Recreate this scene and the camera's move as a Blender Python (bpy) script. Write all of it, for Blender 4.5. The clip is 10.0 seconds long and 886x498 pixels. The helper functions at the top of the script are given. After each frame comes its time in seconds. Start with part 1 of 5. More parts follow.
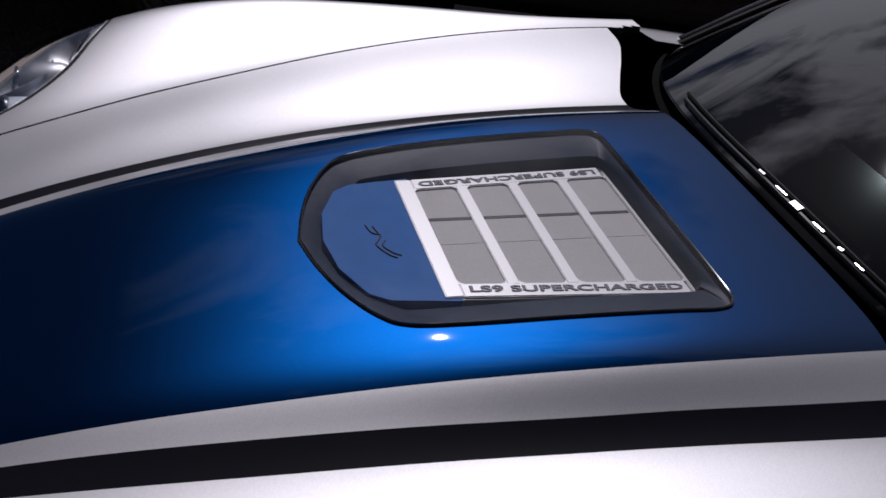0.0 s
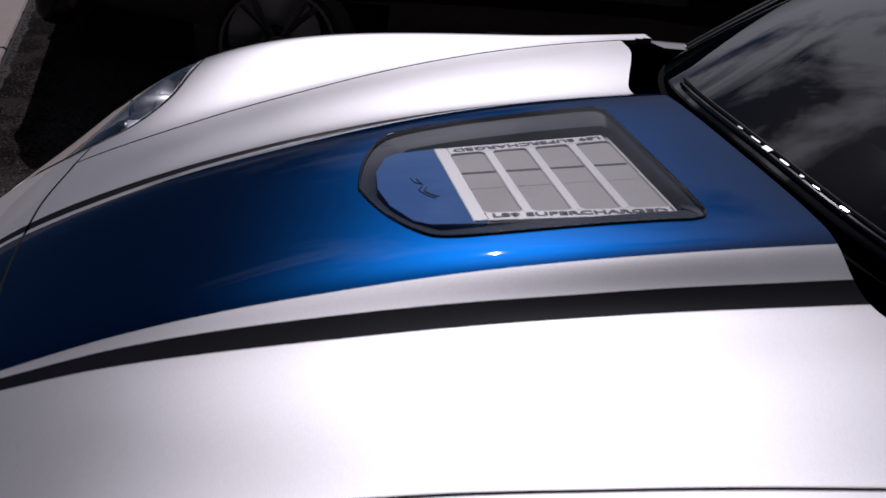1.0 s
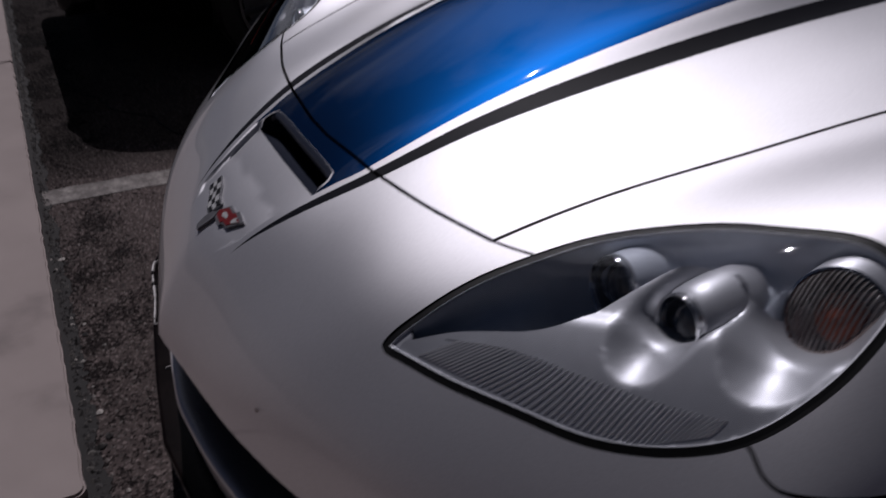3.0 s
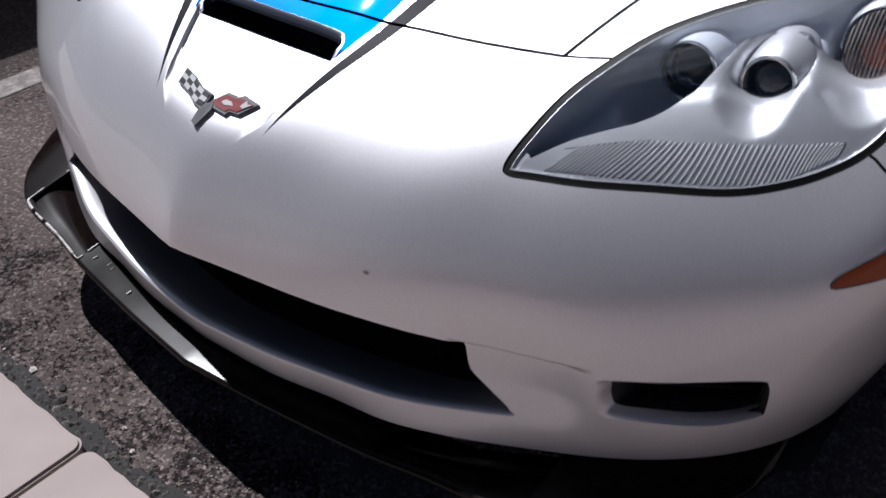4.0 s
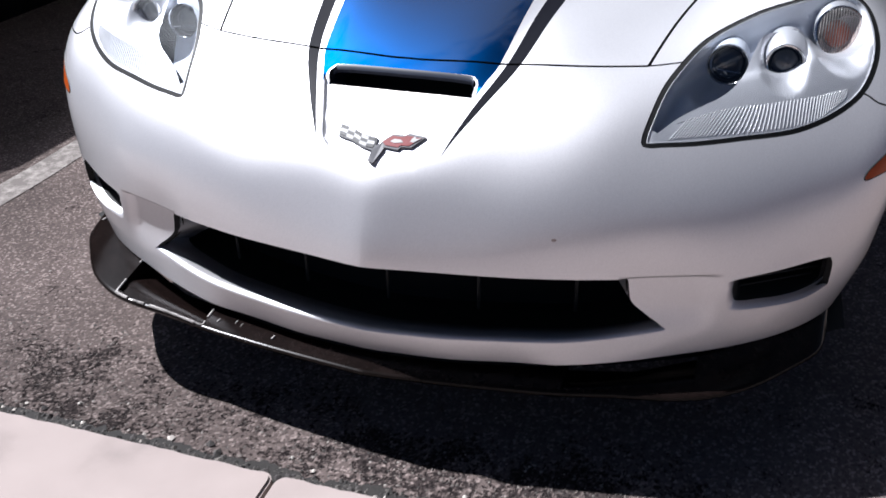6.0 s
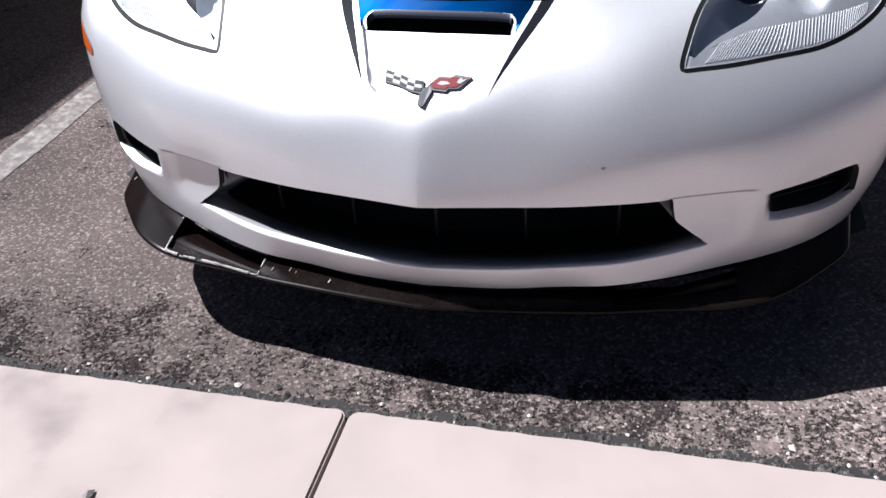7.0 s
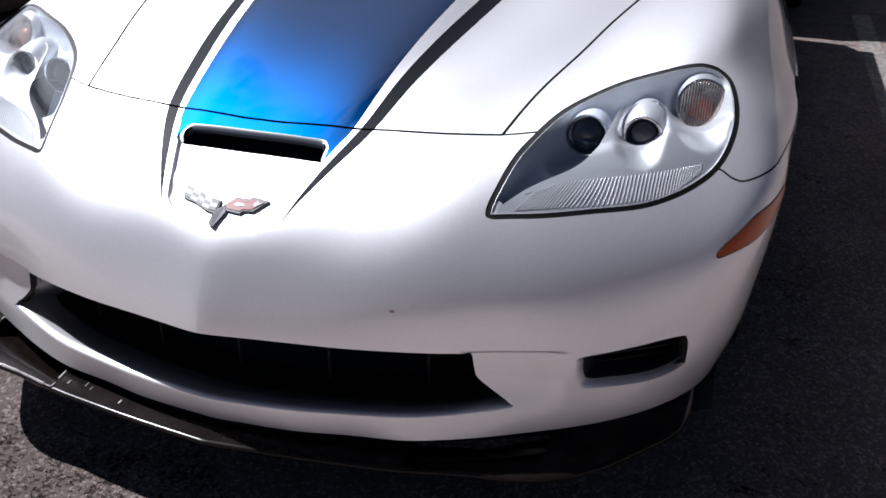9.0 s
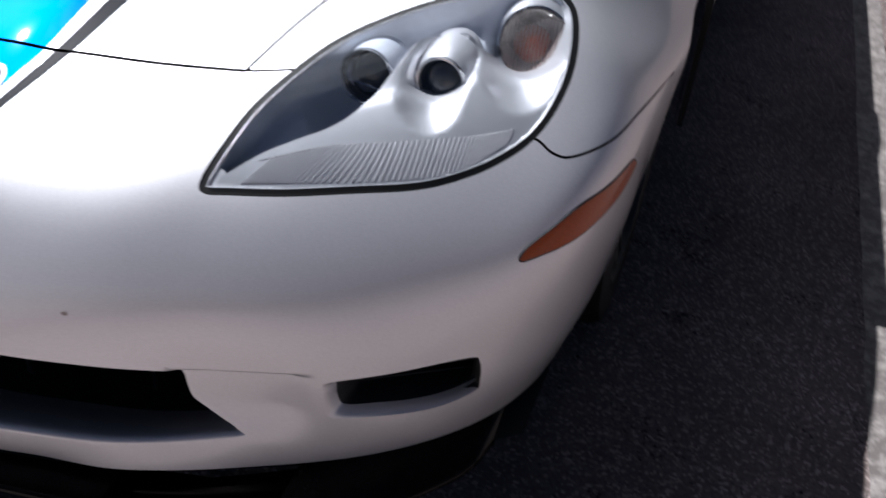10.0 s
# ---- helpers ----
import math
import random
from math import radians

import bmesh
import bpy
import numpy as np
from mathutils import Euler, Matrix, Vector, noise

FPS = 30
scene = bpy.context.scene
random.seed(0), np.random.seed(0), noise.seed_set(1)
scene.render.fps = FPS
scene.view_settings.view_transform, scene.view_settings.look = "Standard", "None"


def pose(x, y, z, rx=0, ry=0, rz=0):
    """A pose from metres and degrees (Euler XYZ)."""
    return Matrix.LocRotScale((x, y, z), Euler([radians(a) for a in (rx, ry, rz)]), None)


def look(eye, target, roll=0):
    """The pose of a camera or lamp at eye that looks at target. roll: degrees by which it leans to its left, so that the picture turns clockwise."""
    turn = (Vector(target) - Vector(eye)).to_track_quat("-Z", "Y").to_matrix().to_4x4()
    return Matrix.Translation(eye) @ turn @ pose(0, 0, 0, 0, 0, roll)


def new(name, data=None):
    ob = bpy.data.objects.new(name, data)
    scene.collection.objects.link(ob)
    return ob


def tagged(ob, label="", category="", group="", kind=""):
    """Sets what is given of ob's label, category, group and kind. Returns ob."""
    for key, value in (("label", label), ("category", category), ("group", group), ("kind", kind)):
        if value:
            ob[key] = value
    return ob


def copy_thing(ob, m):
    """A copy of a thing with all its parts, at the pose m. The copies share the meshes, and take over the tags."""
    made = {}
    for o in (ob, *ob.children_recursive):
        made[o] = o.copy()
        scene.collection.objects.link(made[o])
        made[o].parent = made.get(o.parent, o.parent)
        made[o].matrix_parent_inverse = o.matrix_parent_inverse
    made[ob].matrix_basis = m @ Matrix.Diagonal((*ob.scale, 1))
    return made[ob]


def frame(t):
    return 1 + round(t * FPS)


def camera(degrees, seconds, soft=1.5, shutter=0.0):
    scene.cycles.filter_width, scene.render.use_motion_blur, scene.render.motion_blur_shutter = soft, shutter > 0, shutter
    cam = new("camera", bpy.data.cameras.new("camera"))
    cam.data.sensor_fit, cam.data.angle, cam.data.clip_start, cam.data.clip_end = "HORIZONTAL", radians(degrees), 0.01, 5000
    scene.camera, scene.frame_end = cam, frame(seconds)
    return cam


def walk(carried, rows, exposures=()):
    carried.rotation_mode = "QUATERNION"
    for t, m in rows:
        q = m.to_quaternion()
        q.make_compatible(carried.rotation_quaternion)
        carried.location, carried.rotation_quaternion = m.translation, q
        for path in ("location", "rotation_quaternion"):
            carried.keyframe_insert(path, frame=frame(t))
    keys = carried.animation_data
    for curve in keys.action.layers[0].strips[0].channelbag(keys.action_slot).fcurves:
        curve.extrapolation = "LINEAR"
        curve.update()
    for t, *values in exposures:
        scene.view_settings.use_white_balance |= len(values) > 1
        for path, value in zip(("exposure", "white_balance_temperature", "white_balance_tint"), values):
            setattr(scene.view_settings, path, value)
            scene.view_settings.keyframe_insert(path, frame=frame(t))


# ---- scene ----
cam = camera(51.70, 10.0, soft=1.55, shutter=0.3)
PATH = (
    (0, pose(0.8390, 0.5192, 1.4697, 55.81, -13.15, 73.31)),
    (0.5, pose(0.9643, 0.4844, 1.4824, 58.04, -10.70, 73.87)),
    (1, pose(1.1751, 0.4836, 1.4686, 60.23, -7.94, 75.70)),
    (1.2, pose(1.2578, 0.4815, 1.4524, 60.67, -8.12, 77.09)),
    (1.5, pose(1.3157, 0.4788, 1.4521, 61.48, -6.30, 76.95)),
    (1.8, pose(1.3877, 0.4032, 1.4352, 64.89, -6.12, 74.19)),
    (2, pose(1.4427, 0.3079, 1.4202, 65.69, -4.19, 72.75)),
    (2.2, pose(1.4819, 0.1994, 1.3903, 64.99, -2.20, 73.40)),
    (2.5, pose(1.4515, 0.0644, 1.3126, 64.30, -0.91, 71.64)),
    (2.8, pose(1.3443, -0.0471, 1.2508, 62.82, -0.26, 67.05)),
    (3, pose(1.2586, -0.1271, 1.2038, 60.79, 0.70, 65.09)),
    (3.2, pose(1.2021, -0.2153, 1.2207, 56.87, 0.67, 60.69)),
    (4.3, pose(0.9321, -0.6784, 1.1727, 52.63, 2.58, 34.11)),
    (4.5, pose(0.8834, -0.6896, 1.1572, 51.43, 3.72, 31.96)),
    (4.8, pose(0.8068, -0.7937, 1.1634, 53.84, 2.63, 26.09)),
    (5, pose(0.7474, -0.9004, 1.2038, 55.55, 3.04, 22.34)),
    (5.2, pose(0.6936, -1.0244, 1.1701, 57.99, 0.65, 17.11)),
    (5.5, pose(0.6343, -1.1625, 1.2482, 60.33, 1.49, 18.77)),
    (5.7, pose(0.6300, -1.2332, 1.2148, 61.29, 0.72, 19.29)),
    (6.8, pose(0.4205, -1.4282, 1.2876, 55.80, 3.06, 12.86)),
    (7, pose(0.4269, -1.4180, 1.2870, 55.61, 3.24, 13.30)),
    (7.5, pose(0.4205, -1.4373, 1.2904, 54.90, 3.24, 12.93)),
    (8, pose(0.4260, -1.4227, 1.2565, 56.89, 1.84, 12.09)),
    (8.3, pose(0.4904, -1.3818, 1.2710, 57.06, 1.27, 13.88)),
    (8.5, pose(0.5328, -1.3476, 1.2382, 59.52, 1.02, 11.53)),
    (8.8, pose(0.7176, -1.2332, 1.2714, 61.90, 1.04, 14.74)),
    (9, pose(0.8256, -1.1802, 1.2314, 63.58, -0.45, 18.68)),
    (9.2, pose(0.8637, -1.1111, 1.2431, 60.77, -1.04, 21.55)),
    (9.5, pose(0.9605, -0.9485, 1.2250, 58.79, -1.61, 24.03)),
    (9.8, pose(1.0201, -0.7343, 1.1665, 58.47, -3.48, 22.39)),
    (10, pose(1.0172, -0.6358, 1.1903, 55.07, -3.47, 19.95)),
)
EXPOSURES = tuple((t, e + .2, 5900 if t < 4 else 5750, 21 if t < 4 else 12) for t, e in ((0, -1.3), (1.0, -1.3), (1.5, -1.97), (2.0, -1.85), (3.0, -1.6), (4.3, .46), (4.5, .52), (5.5, .68), (7.0, .9), (8.0, .93), (8.5, .9), (9.0, .56), (10, .5)))
walk(cam, PATH, EXPOSURES)

# ---- sky, sun ----
SUN_WAY = Vector((-.578, .085, .80)).normalized()
world = bpy.data.worlds.new("sky")
scene.world = world
world.use_nodes = True
wn = world.node_tree.nodes
wl = world.node_tree.links
wn.clear()
sky = wn.new("ShaderNodeTexSky")
sky.sky_type, sky.sun_disc = "NISHITA", False
sky.altitude, sky.air_density, sky.dust_density = 800, .6, 1.2
sky.sun_elevation = math.asin(SUN_WAY.z)
sky.sun_rotation = math.atan2(SUN_WAY.x, SUN_WAY.y)
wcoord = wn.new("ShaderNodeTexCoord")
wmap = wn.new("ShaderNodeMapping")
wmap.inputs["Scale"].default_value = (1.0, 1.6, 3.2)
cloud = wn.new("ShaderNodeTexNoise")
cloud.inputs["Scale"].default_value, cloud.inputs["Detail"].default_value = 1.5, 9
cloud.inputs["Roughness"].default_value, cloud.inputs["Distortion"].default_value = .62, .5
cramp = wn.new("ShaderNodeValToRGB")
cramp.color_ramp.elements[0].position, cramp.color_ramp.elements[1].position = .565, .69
wmix = wn.new("ShaderNodeMix")
wmix.data_type = "RGBA"
back = wn.new("ShaderNodeBackground")
back.inputs["Strength"].default_value = .0168
wout = wn.new("ShaderNodeOutputWorld")
wl.new(wcoord.outputs["Generated"], wmap.inputs["Vector"])
wl.new(wmap.outputs["Vector"], cloud.inputs["Vector"])
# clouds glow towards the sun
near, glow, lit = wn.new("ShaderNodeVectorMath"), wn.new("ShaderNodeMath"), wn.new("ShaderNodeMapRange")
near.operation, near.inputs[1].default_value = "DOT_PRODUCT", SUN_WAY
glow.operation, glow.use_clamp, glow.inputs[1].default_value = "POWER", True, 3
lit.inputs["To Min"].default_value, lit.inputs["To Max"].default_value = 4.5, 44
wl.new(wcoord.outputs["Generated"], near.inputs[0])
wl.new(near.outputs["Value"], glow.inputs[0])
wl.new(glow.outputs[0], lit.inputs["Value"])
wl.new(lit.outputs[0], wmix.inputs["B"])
# added tilt in the cloud cover: dims light and reflections from +x and -y
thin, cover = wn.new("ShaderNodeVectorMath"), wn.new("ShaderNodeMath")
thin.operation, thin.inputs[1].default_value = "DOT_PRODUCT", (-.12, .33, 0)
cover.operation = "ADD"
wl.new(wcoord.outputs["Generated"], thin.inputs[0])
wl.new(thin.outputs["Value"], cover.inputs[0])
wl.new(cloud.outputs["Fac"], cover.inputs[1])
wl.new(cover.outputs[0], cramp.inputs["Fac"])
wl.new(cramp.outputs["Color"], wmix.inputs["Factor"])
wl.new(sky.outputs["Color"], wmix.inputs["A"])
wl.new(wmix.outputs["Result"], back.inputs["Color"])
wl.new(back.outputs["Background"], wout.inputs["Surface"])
sun = new("sun", bpy.data.lights.new("sun", "SUN"))
sun.data.energy, sun.data.angle, sun.data.color = 5.0, radians(.53), (1, .95, .88)
sun.matrix_world = look(SUN_WAY * 20, (0, 0, 0))


# ---- materials ----
def material(name):
    m = bpy.data.materials.new(name)
    m.use_nodes = True
    return m, m.node_tree.nodes, m.node_tree.links, m.node_tree.nodes["Principled BSDF"]


def surface(name, colour, rough=.5, metal=0.0, coat=0.0, grain=60, vary=.12, bump=0.0, stain=2.5, coat_rough=.03, spec=.5):
    """A surface with grain and stains at real size, and a fine relief."""
    m, n, l, p = material(name)
    at = n.new("ShaderNodeTexCoord")
    fine, wide = n.new("ShaderNodeTexNoise"), n.new("ShaderNodeTexNoise")
    fine.inputs["Scale"].default_value, fine.inputs["Detail"].default_value = grain, 4
    wide.inputs["Scale"].default_value, wide.inputs["Detail"].default_value = stain, 5
    both = n.new("ShaderNodeMath")
    both.operation = "ADD"
    ramp = n.new("ShaderNodeMapRange")
    ramp.inputs["From Min"].default_value, ramp.inputs["From Max"].default_value = .7, 1.3
    ramp.inputs["To Min"].default_value, ramp.inputs["To Max"].default_value = 1 - vary, 1 + vary
    tint = n.new("ShaderNodeMix")
    tint.data_type, tint.blend_type = "RGBA", "MULTIPLY"
    tint.inputs["Factor"].default_value = 1
    tint.inputs["A"].default_value = (*colour, 1)
    for t in (fine, wide):
        l.new(at.outputs["Object"], t.inputs["Vector"])
    l.new(fine.outputs["Fac"], both.inputs[0])
    l.new(wide.outputs["Fac"], both.inputs[1])
    l.new(both.outputs[0], ramp.inputs["Value"])
    l.new(ramp.outputs[0], tint.inputs["B"])
    l.new(tint.outputs["Result"], p.inputs["Base Color"])
    rr = n.new("ShaderNodeMapRange")
    rr.inputs["To Min"].default_value, rr.inputs["To Max"].default_value = max(rough * .85, .0), min(rough * 1.2, 1)
    l.new(wide.outputs["Fac"], rr.inputs["Value"])
    l.new(rr.outputs[0], p.inputs["Roughness"])
    p.inputs["Metallic"].default_value = metal
    p.inputs["Coat Weight"].default_value, p.inputs["Coat Roughness"].default_value = coat, coat_rough
    p.inputs["Specular IOR Level"].default_value = spec
    if bump:
        b = n.new("ShaderNodeBump")
        b.inputs["Strength"].default_value, b.inputs["Distance"].default_value = bump, .004
        l.new(fine.outputs["Fac"], b.inputs["Height"])
        l.new(b.outputs["Normal"], p.inputs["Normal"])
    return m


def clear(name, tint=(1, 1, 1), gloss=1.0, ior=1.5):
    """Thin clear plastic or glass: it lets light through, and mirrors more at a slant."""
    m, n, l, p = material(name)
    n.remove(p)
    see, shine, mix, fr, mul, rise = (n.new("ShaderNode" + k) for k in ("BsdfTransparent", "BsdfGlossy", "MixShader", "LayerWeight", "Math", "Math"))
    see.inputs["Color"].default_value = (*tint, 1)
    shine.inputs["Roughness"].default_value = .015
    fr.inputs["Blend"].default_value = .5
    base = ((ior - 1) / (ior + 1)) ** 2
    rise.operation, rise.inputs[1].default_value = "POWER", 4.5
    l.new(fr.outputs["Facing"], rise.inputs[0])
    mul.operation = "MULTIPLY_ADD"
    mul.inputs[1].default_value, mul.inputs[2].default_value = gloss * (1 - base), gloss * base
    l.new(rise.outputs[0], mul.inputs[0])
    l.new(mul.outputs[0], mix.inputs["Fac"])
    l.new(see.outputs[0], mix.inputs[1])
    l.new(shine.outputs[0], mix.inputs[2])
    l.new(mix.outputs[0], n["Material Output"].inputs["Surface"])
    return m


def flake_paint(name, colour, metal, rough, coat, sparkle=.08):
    """Metallic paint under clear lacquer, with fine flakes and a faint unevenness."""
    m, n, l, p = material(name)
    at = n.new("ShaderNodeTexCoord")
    flake, dust = n.new("ShaderNodeTexVoronoi"), n.new("ShaderNodeTexNoise")
    flake.inputs["Scale"].default_value = 900
    dust.inputs["Scale"].default_value, dust.inputs["Detail"].default_value = 5, 6
    hue = n.new("ShaderNodeHueSaturation")
    hue.inputs["Color"].default_value = (*colour, 1)
    add, val = n.new("ShaderNodeMath"), n.new("ShaderNodeMapRange")
    val.inputs["To Min"].default_value, val.inputs["To Max"].default_value = 1 - sparkle, 1 + sparkle
    add.operation = "MULTIPLY_ADD"
    add.inputs[1].default_value, add.inputs[2].default_value = .6, .2
    sep = n.new("ShaderNodeSeparateColor")
    l.new(at.outputs["Object"], flake.inputs["Vector"])
    l.new(at.outputs["Object"], dust.inputs["Vector"])
    l.new(flake.outputs["Color"], sep.inputs[0])
    l.new(sep.outputs[0], add.inputs[0])
    grime = n.new("ShaderNodeTexNoise")
    grime.inputs["Scale"].default_value, grime.inputs["Detail"].default_value, grime.inputs["Roughness"].default_value = 2.2, 8, .7
    mix2 = n.new("ShaderNodeMath")
    mix2.operation, mix2.inputs[1].default_value = "MULTIPLY_ADD", .5
    l.new(at.outputs["Object"], grime.inputs["Vector"])
    l.new(grime.outputs["Fac"], mix2.inputs[0])
    l.new(add.outputs[0], mix2.inputs[2])
    l.new(mix2.outputs[0], val.inputs["Value"])
    val.inputs["From Min"].default_value, val.inputs["From Max"].default_value = .3, 1.2
    l.new(val.outputs[0], hue.inputs["Value"])
    n.remove(p)
    body, flakes, under, lacquer, skin_, edge, share = (n.new("ShaderNode" + k) for k in ("BsdfDiffuse", "BsdfGlossy", "MixShader", "BsdfGlossy", "MixShader", "Fresnel", "Math"))
    flakes.distribution = "BECKMANN"
    for q in (body, flakes):
        l.new(hue.outputs[0], q.inputs["Color"])
    under.inputs["Fac"].default_value = metal
    l.new(body.outputs[0], under.inputs[1])
    l.new(flakes.outputs[0], under.inputs[2])
    rr = n.new("ShaderNodeMapRange")
    rr.inputs["To Min"].default_value, rr.inputs["To Max"].default_value = rough * .95, rough * 1.05
    l.new(dust.outputs["Fac"], rr.inputs["Value"])
    l.new(rr.outputs[0], flakes.inputs["Roughness"])
    cr = n.new("ShaderNodeMapRange")
    cr.inputs["To Min"].default_value, cr.inputs["To Max"].default_value = .015, .035
    l.new(dust.outputs["Fac"], cr.inputs["Value"])
    l.new(cr.outputs[0], lacquer.inputs["Roughness"])
    edge.inputs["IOR"].default_value = 1.5
    share.operation, share.inputs[1].default_value = "MULTIPLY", coat
    l.new(edge.outputs[0], share.inputs[0])
    l.new(share.outputs[0], skin_.inputs["Fac"])
    l.new(under.outputs[0], skin_.inputs[1])
    l.new(lacquer.outputs[0], skin_.inputs[2])
    l.new(skin_.outputs[0], n["Material Output"].inputs["Surface"])
    return m


SILVER = flake_paint("silver_paint", (.70, .693, .715), .58, .52, 1.0)
BLUE = flake_paint("blue_paint", (.0013, .035, .135), .88, .42, 1.0)
BLACK = surface("black_stripe_film", (.0055, .006, .010), .5, spec=.07, vary=.1)
DARK = surface("black_plastic", (.012, .012, .013), .55, grain=300, vary=.2, bump=.1)
# flat black for hollows, gaps and undersides: their shade is put into the colour
VOID = surface("shade_black", (.006, .006, .006), .8)
RUBBER = surface("black_rubber", (.006, .006, .0065), .55, spec=.25, grain=200, vary=.15)
CHROME = surface("chrome", (.72, .72, .73), .10, metal=1, vary=.03)
BEZEL = surface("satin_grey_bezel", (.64, .645, .675), .45, metal=.55, vary=.05)
LENS = clear("clear_lamp_cover", (.96, .97, .98), 3.2, 1.45)
HOODGLASS = clear("hood_window", (.94, .94, .95), 1.2, 1.5)
SCREEN = clear("tinted_windscreen", (.15, .17, .165), 2.9, 1.6)
DASH = surface("dark_grey_dashboard", (.045, .048, .046), .8, grain=200, vary=.2)


# ---- the car's skin: character lines from the centre to the side, each from the lip to the cowl ----
LINES = dict(
    centre=((0, -0.02, 0.205), (0, -0.031, 0.24), (0, -0.041, 0.398), (0, -0.012, 0.48), (0, 0.055, 0.572), (0, 0.235, 0.688), (0, 0.6, 0.832), (0, 0.95, 0.908), (0, 1.56, 0.96)),
    dome_edge=((0.075, -0.0165, 0.2065), (0.075, -0.026, 0.2415), (0.075, -0.0295, 0.3965), (0.072, -0.0025, 0.481), (0.075, 0.0665, 0.58), (0.139, 0.2465, 0.6915), (0.167, 0.6, 0.829), (0.197, 0.95, 0.9055), (0.222, 1.56, 0.9575)),
    stripe_edge=((0.15, -0.011, 0.208), (0.15, -0.018, 0.243), (0.15, -0.017, 0.395), (0.14, 0.008, 0.482), (0.13, 0.08, 0.588), (0.178, 0.255, 0.692), (0.214, 0.6, 0.82), (0.252, 0.95, 0.896), (0.284, 1.56, 0.948)),
    dome_foot=((0.25, 0.006, 0.211), (0.25, 0, 0.248), (0.25, 0.001, 0.393), (0.24, 0.023, 0.484), (0.235, 0.108, 0.597), (0.236, 0.27, 0.697), (0.28, 0.6, 0.8), (0.322, 0.95, 0.864), (0.38, 1.56, 0.912)),
    hood_mid=((0.338, 0.018, 0.214), (0.348, 0.02, 0.254), (0.343, 0.025, 0.391), (0.338, 0.042, 0.484), (0.343, 0.135, 0.605), (0.324, 0.289, 0.697), (0.4, 0.6, 0.788), (0.463, 0.95, 0.86), (0.555, 1.56, 0.911)),
    hood_edge=((0.42, 0.041, 0.218), (0.44, 0.053, 0.262), (0.43, 0.055, 0.39), (0.43, 0.068, 0.482), (0.44, 0.164, 0.607), (0.437, 0.309, 0.693), (0.51, 0.6, 0.778), (0.605, 0.95, 0.85), (0.728, 1.56, 0.905)),
    fender_foot=((0.462, 0.0574, 0.22), (0.483, 0.0717, 0.266), (0.473, 0.0735, 0.3896), (0.473, 0.0832, 0.482), (0.483, 0.18, 0.606), (0.486, 0.318, 0.693), (0.553, 0.6, 0.779), (0.644, 0.95, 0.8505), (0.752, 1.56, 0.904)),
    fender_rise=((0.524, 0.0846, 0.224), (0.545, 0.0978, 0.273), (0.537, 0.097, 0.3884), (0.537, 0.1078, 0.482), (0.544, 0.204, 0.605), (0.553, 0.332, 0.694), (0.64, 0.6, 0.797), (0.7, 0.95, 0.862), (0.775, 1.56, 0.901)),
    fender_crown=((0.6, 0.1218, 0.228), (0.62, 0.1319, 0.28), (0.62, 0.1285, 0.3872), (0.62, 0.1454, 0.482), (0.63, 0.24, 0.603), (0.64, 0.36, 0.7), (0.735, 0.6, 0.812), (0.757, 0.95, 0.87), (0.80, 1.56, 0.876)),
    fender_outer=((0.72, 0.2, 0.233), (0.74, 0.204, 0.288), (0.76, 0.214, 0.386), (0.77, 0.232, 0.482), (0.8, 0.316, 0.605), (0.8, 0.44, 0.72), (0.818, 0.62, 0.78), (0.85, 0.95, 0.806), (0.866, 1.56, 0.785)),
    shoulder=((0.82, 0.32, 0.235), (0.84, 0.32, 0.29), (0.862, 0.322, 0.386), (0.873, 0.325, 0.482), (0.899, 0.388, 0.605), (0.895, 0.49, 0.68), (0.903, 0.64, 0.695), (0.922, 0.95, 0.685), (0.926, 1.56, 0.66)),
    side=((0.868, 0.52, 0.22), (0.888, 0.53, 0.28), (0.908, 0.54, 0.37), (0.921, 0.55, 0.45), (0.931, 0.58, 0.545), (0.936, 0.65, 0.59), (0.941, 0.75, 0.6), (0.956, 0.95, 0.588), (0.942, 1.56, 0.575)),
    sill=((0.855, 0.64, 0.2), (0.88, 0.65, 0.25), (0.907, 0.66, 0.32), (0.914, 0.67, 0.38), (0.922, 0.69, 0.42), (0.928, 0.73, 0.44), (0.937, 0.8, 0.42), (0.948, 0.95, 0.35), (0.94, 1.56, 0.22)))
NET = np.array([LINES[k] for k in LINES])


def knots(axis):
    """Mean chord lengths along one way of the net, from 0 to 1."""
    step = np.linalg.norm(np.diff(NET, axis=axis), axis=2).mean(axis=1 - axis)
    at = np.concatenate([[0], np.cumsum(step)])
    return at / at[-1]


def bend(at):
    """The matrix that gives the second derivatives of a natural cubic spline through its values."""
    n = len(at)
    h = np.diff(at)
    a, b = np.eye(n), np.zeros((n, n))
    for i in range(1, n - 1):
        a[i, i - 1:i + 2] = h[i - 1], 2 * (h[i - 1] + h[i]), h[i]
        b[i, i - 1:i + 2] = 6 / h[i - 1], -6 / h[i - 1] - 6 / h[i], 6 / h[i]
    return np.linalg.solve(a, b)


def basis(at, curve, t):
    i = np.clip(np.searchsorted(at, t) - 1, 0, len(at) - 2)
    h = at[i + 1] - at[i]
    p, q = (at[i + 1] - t) / h, (t - at[i]) / h
    w = np.zeros((len(t), len(at)))
    r = np.arange(len(t))
    w[r, i] += p
    w[r, i + 1] += q
    low, high = (np.maximum(p, -.5) ** 3 - p) * h * h / 6, (np.maximum(q, -.5) ** 3 - q) * h * h / 6
    return w + low[:, None] * curve[i] + high[:, None] * curve[i + 1]


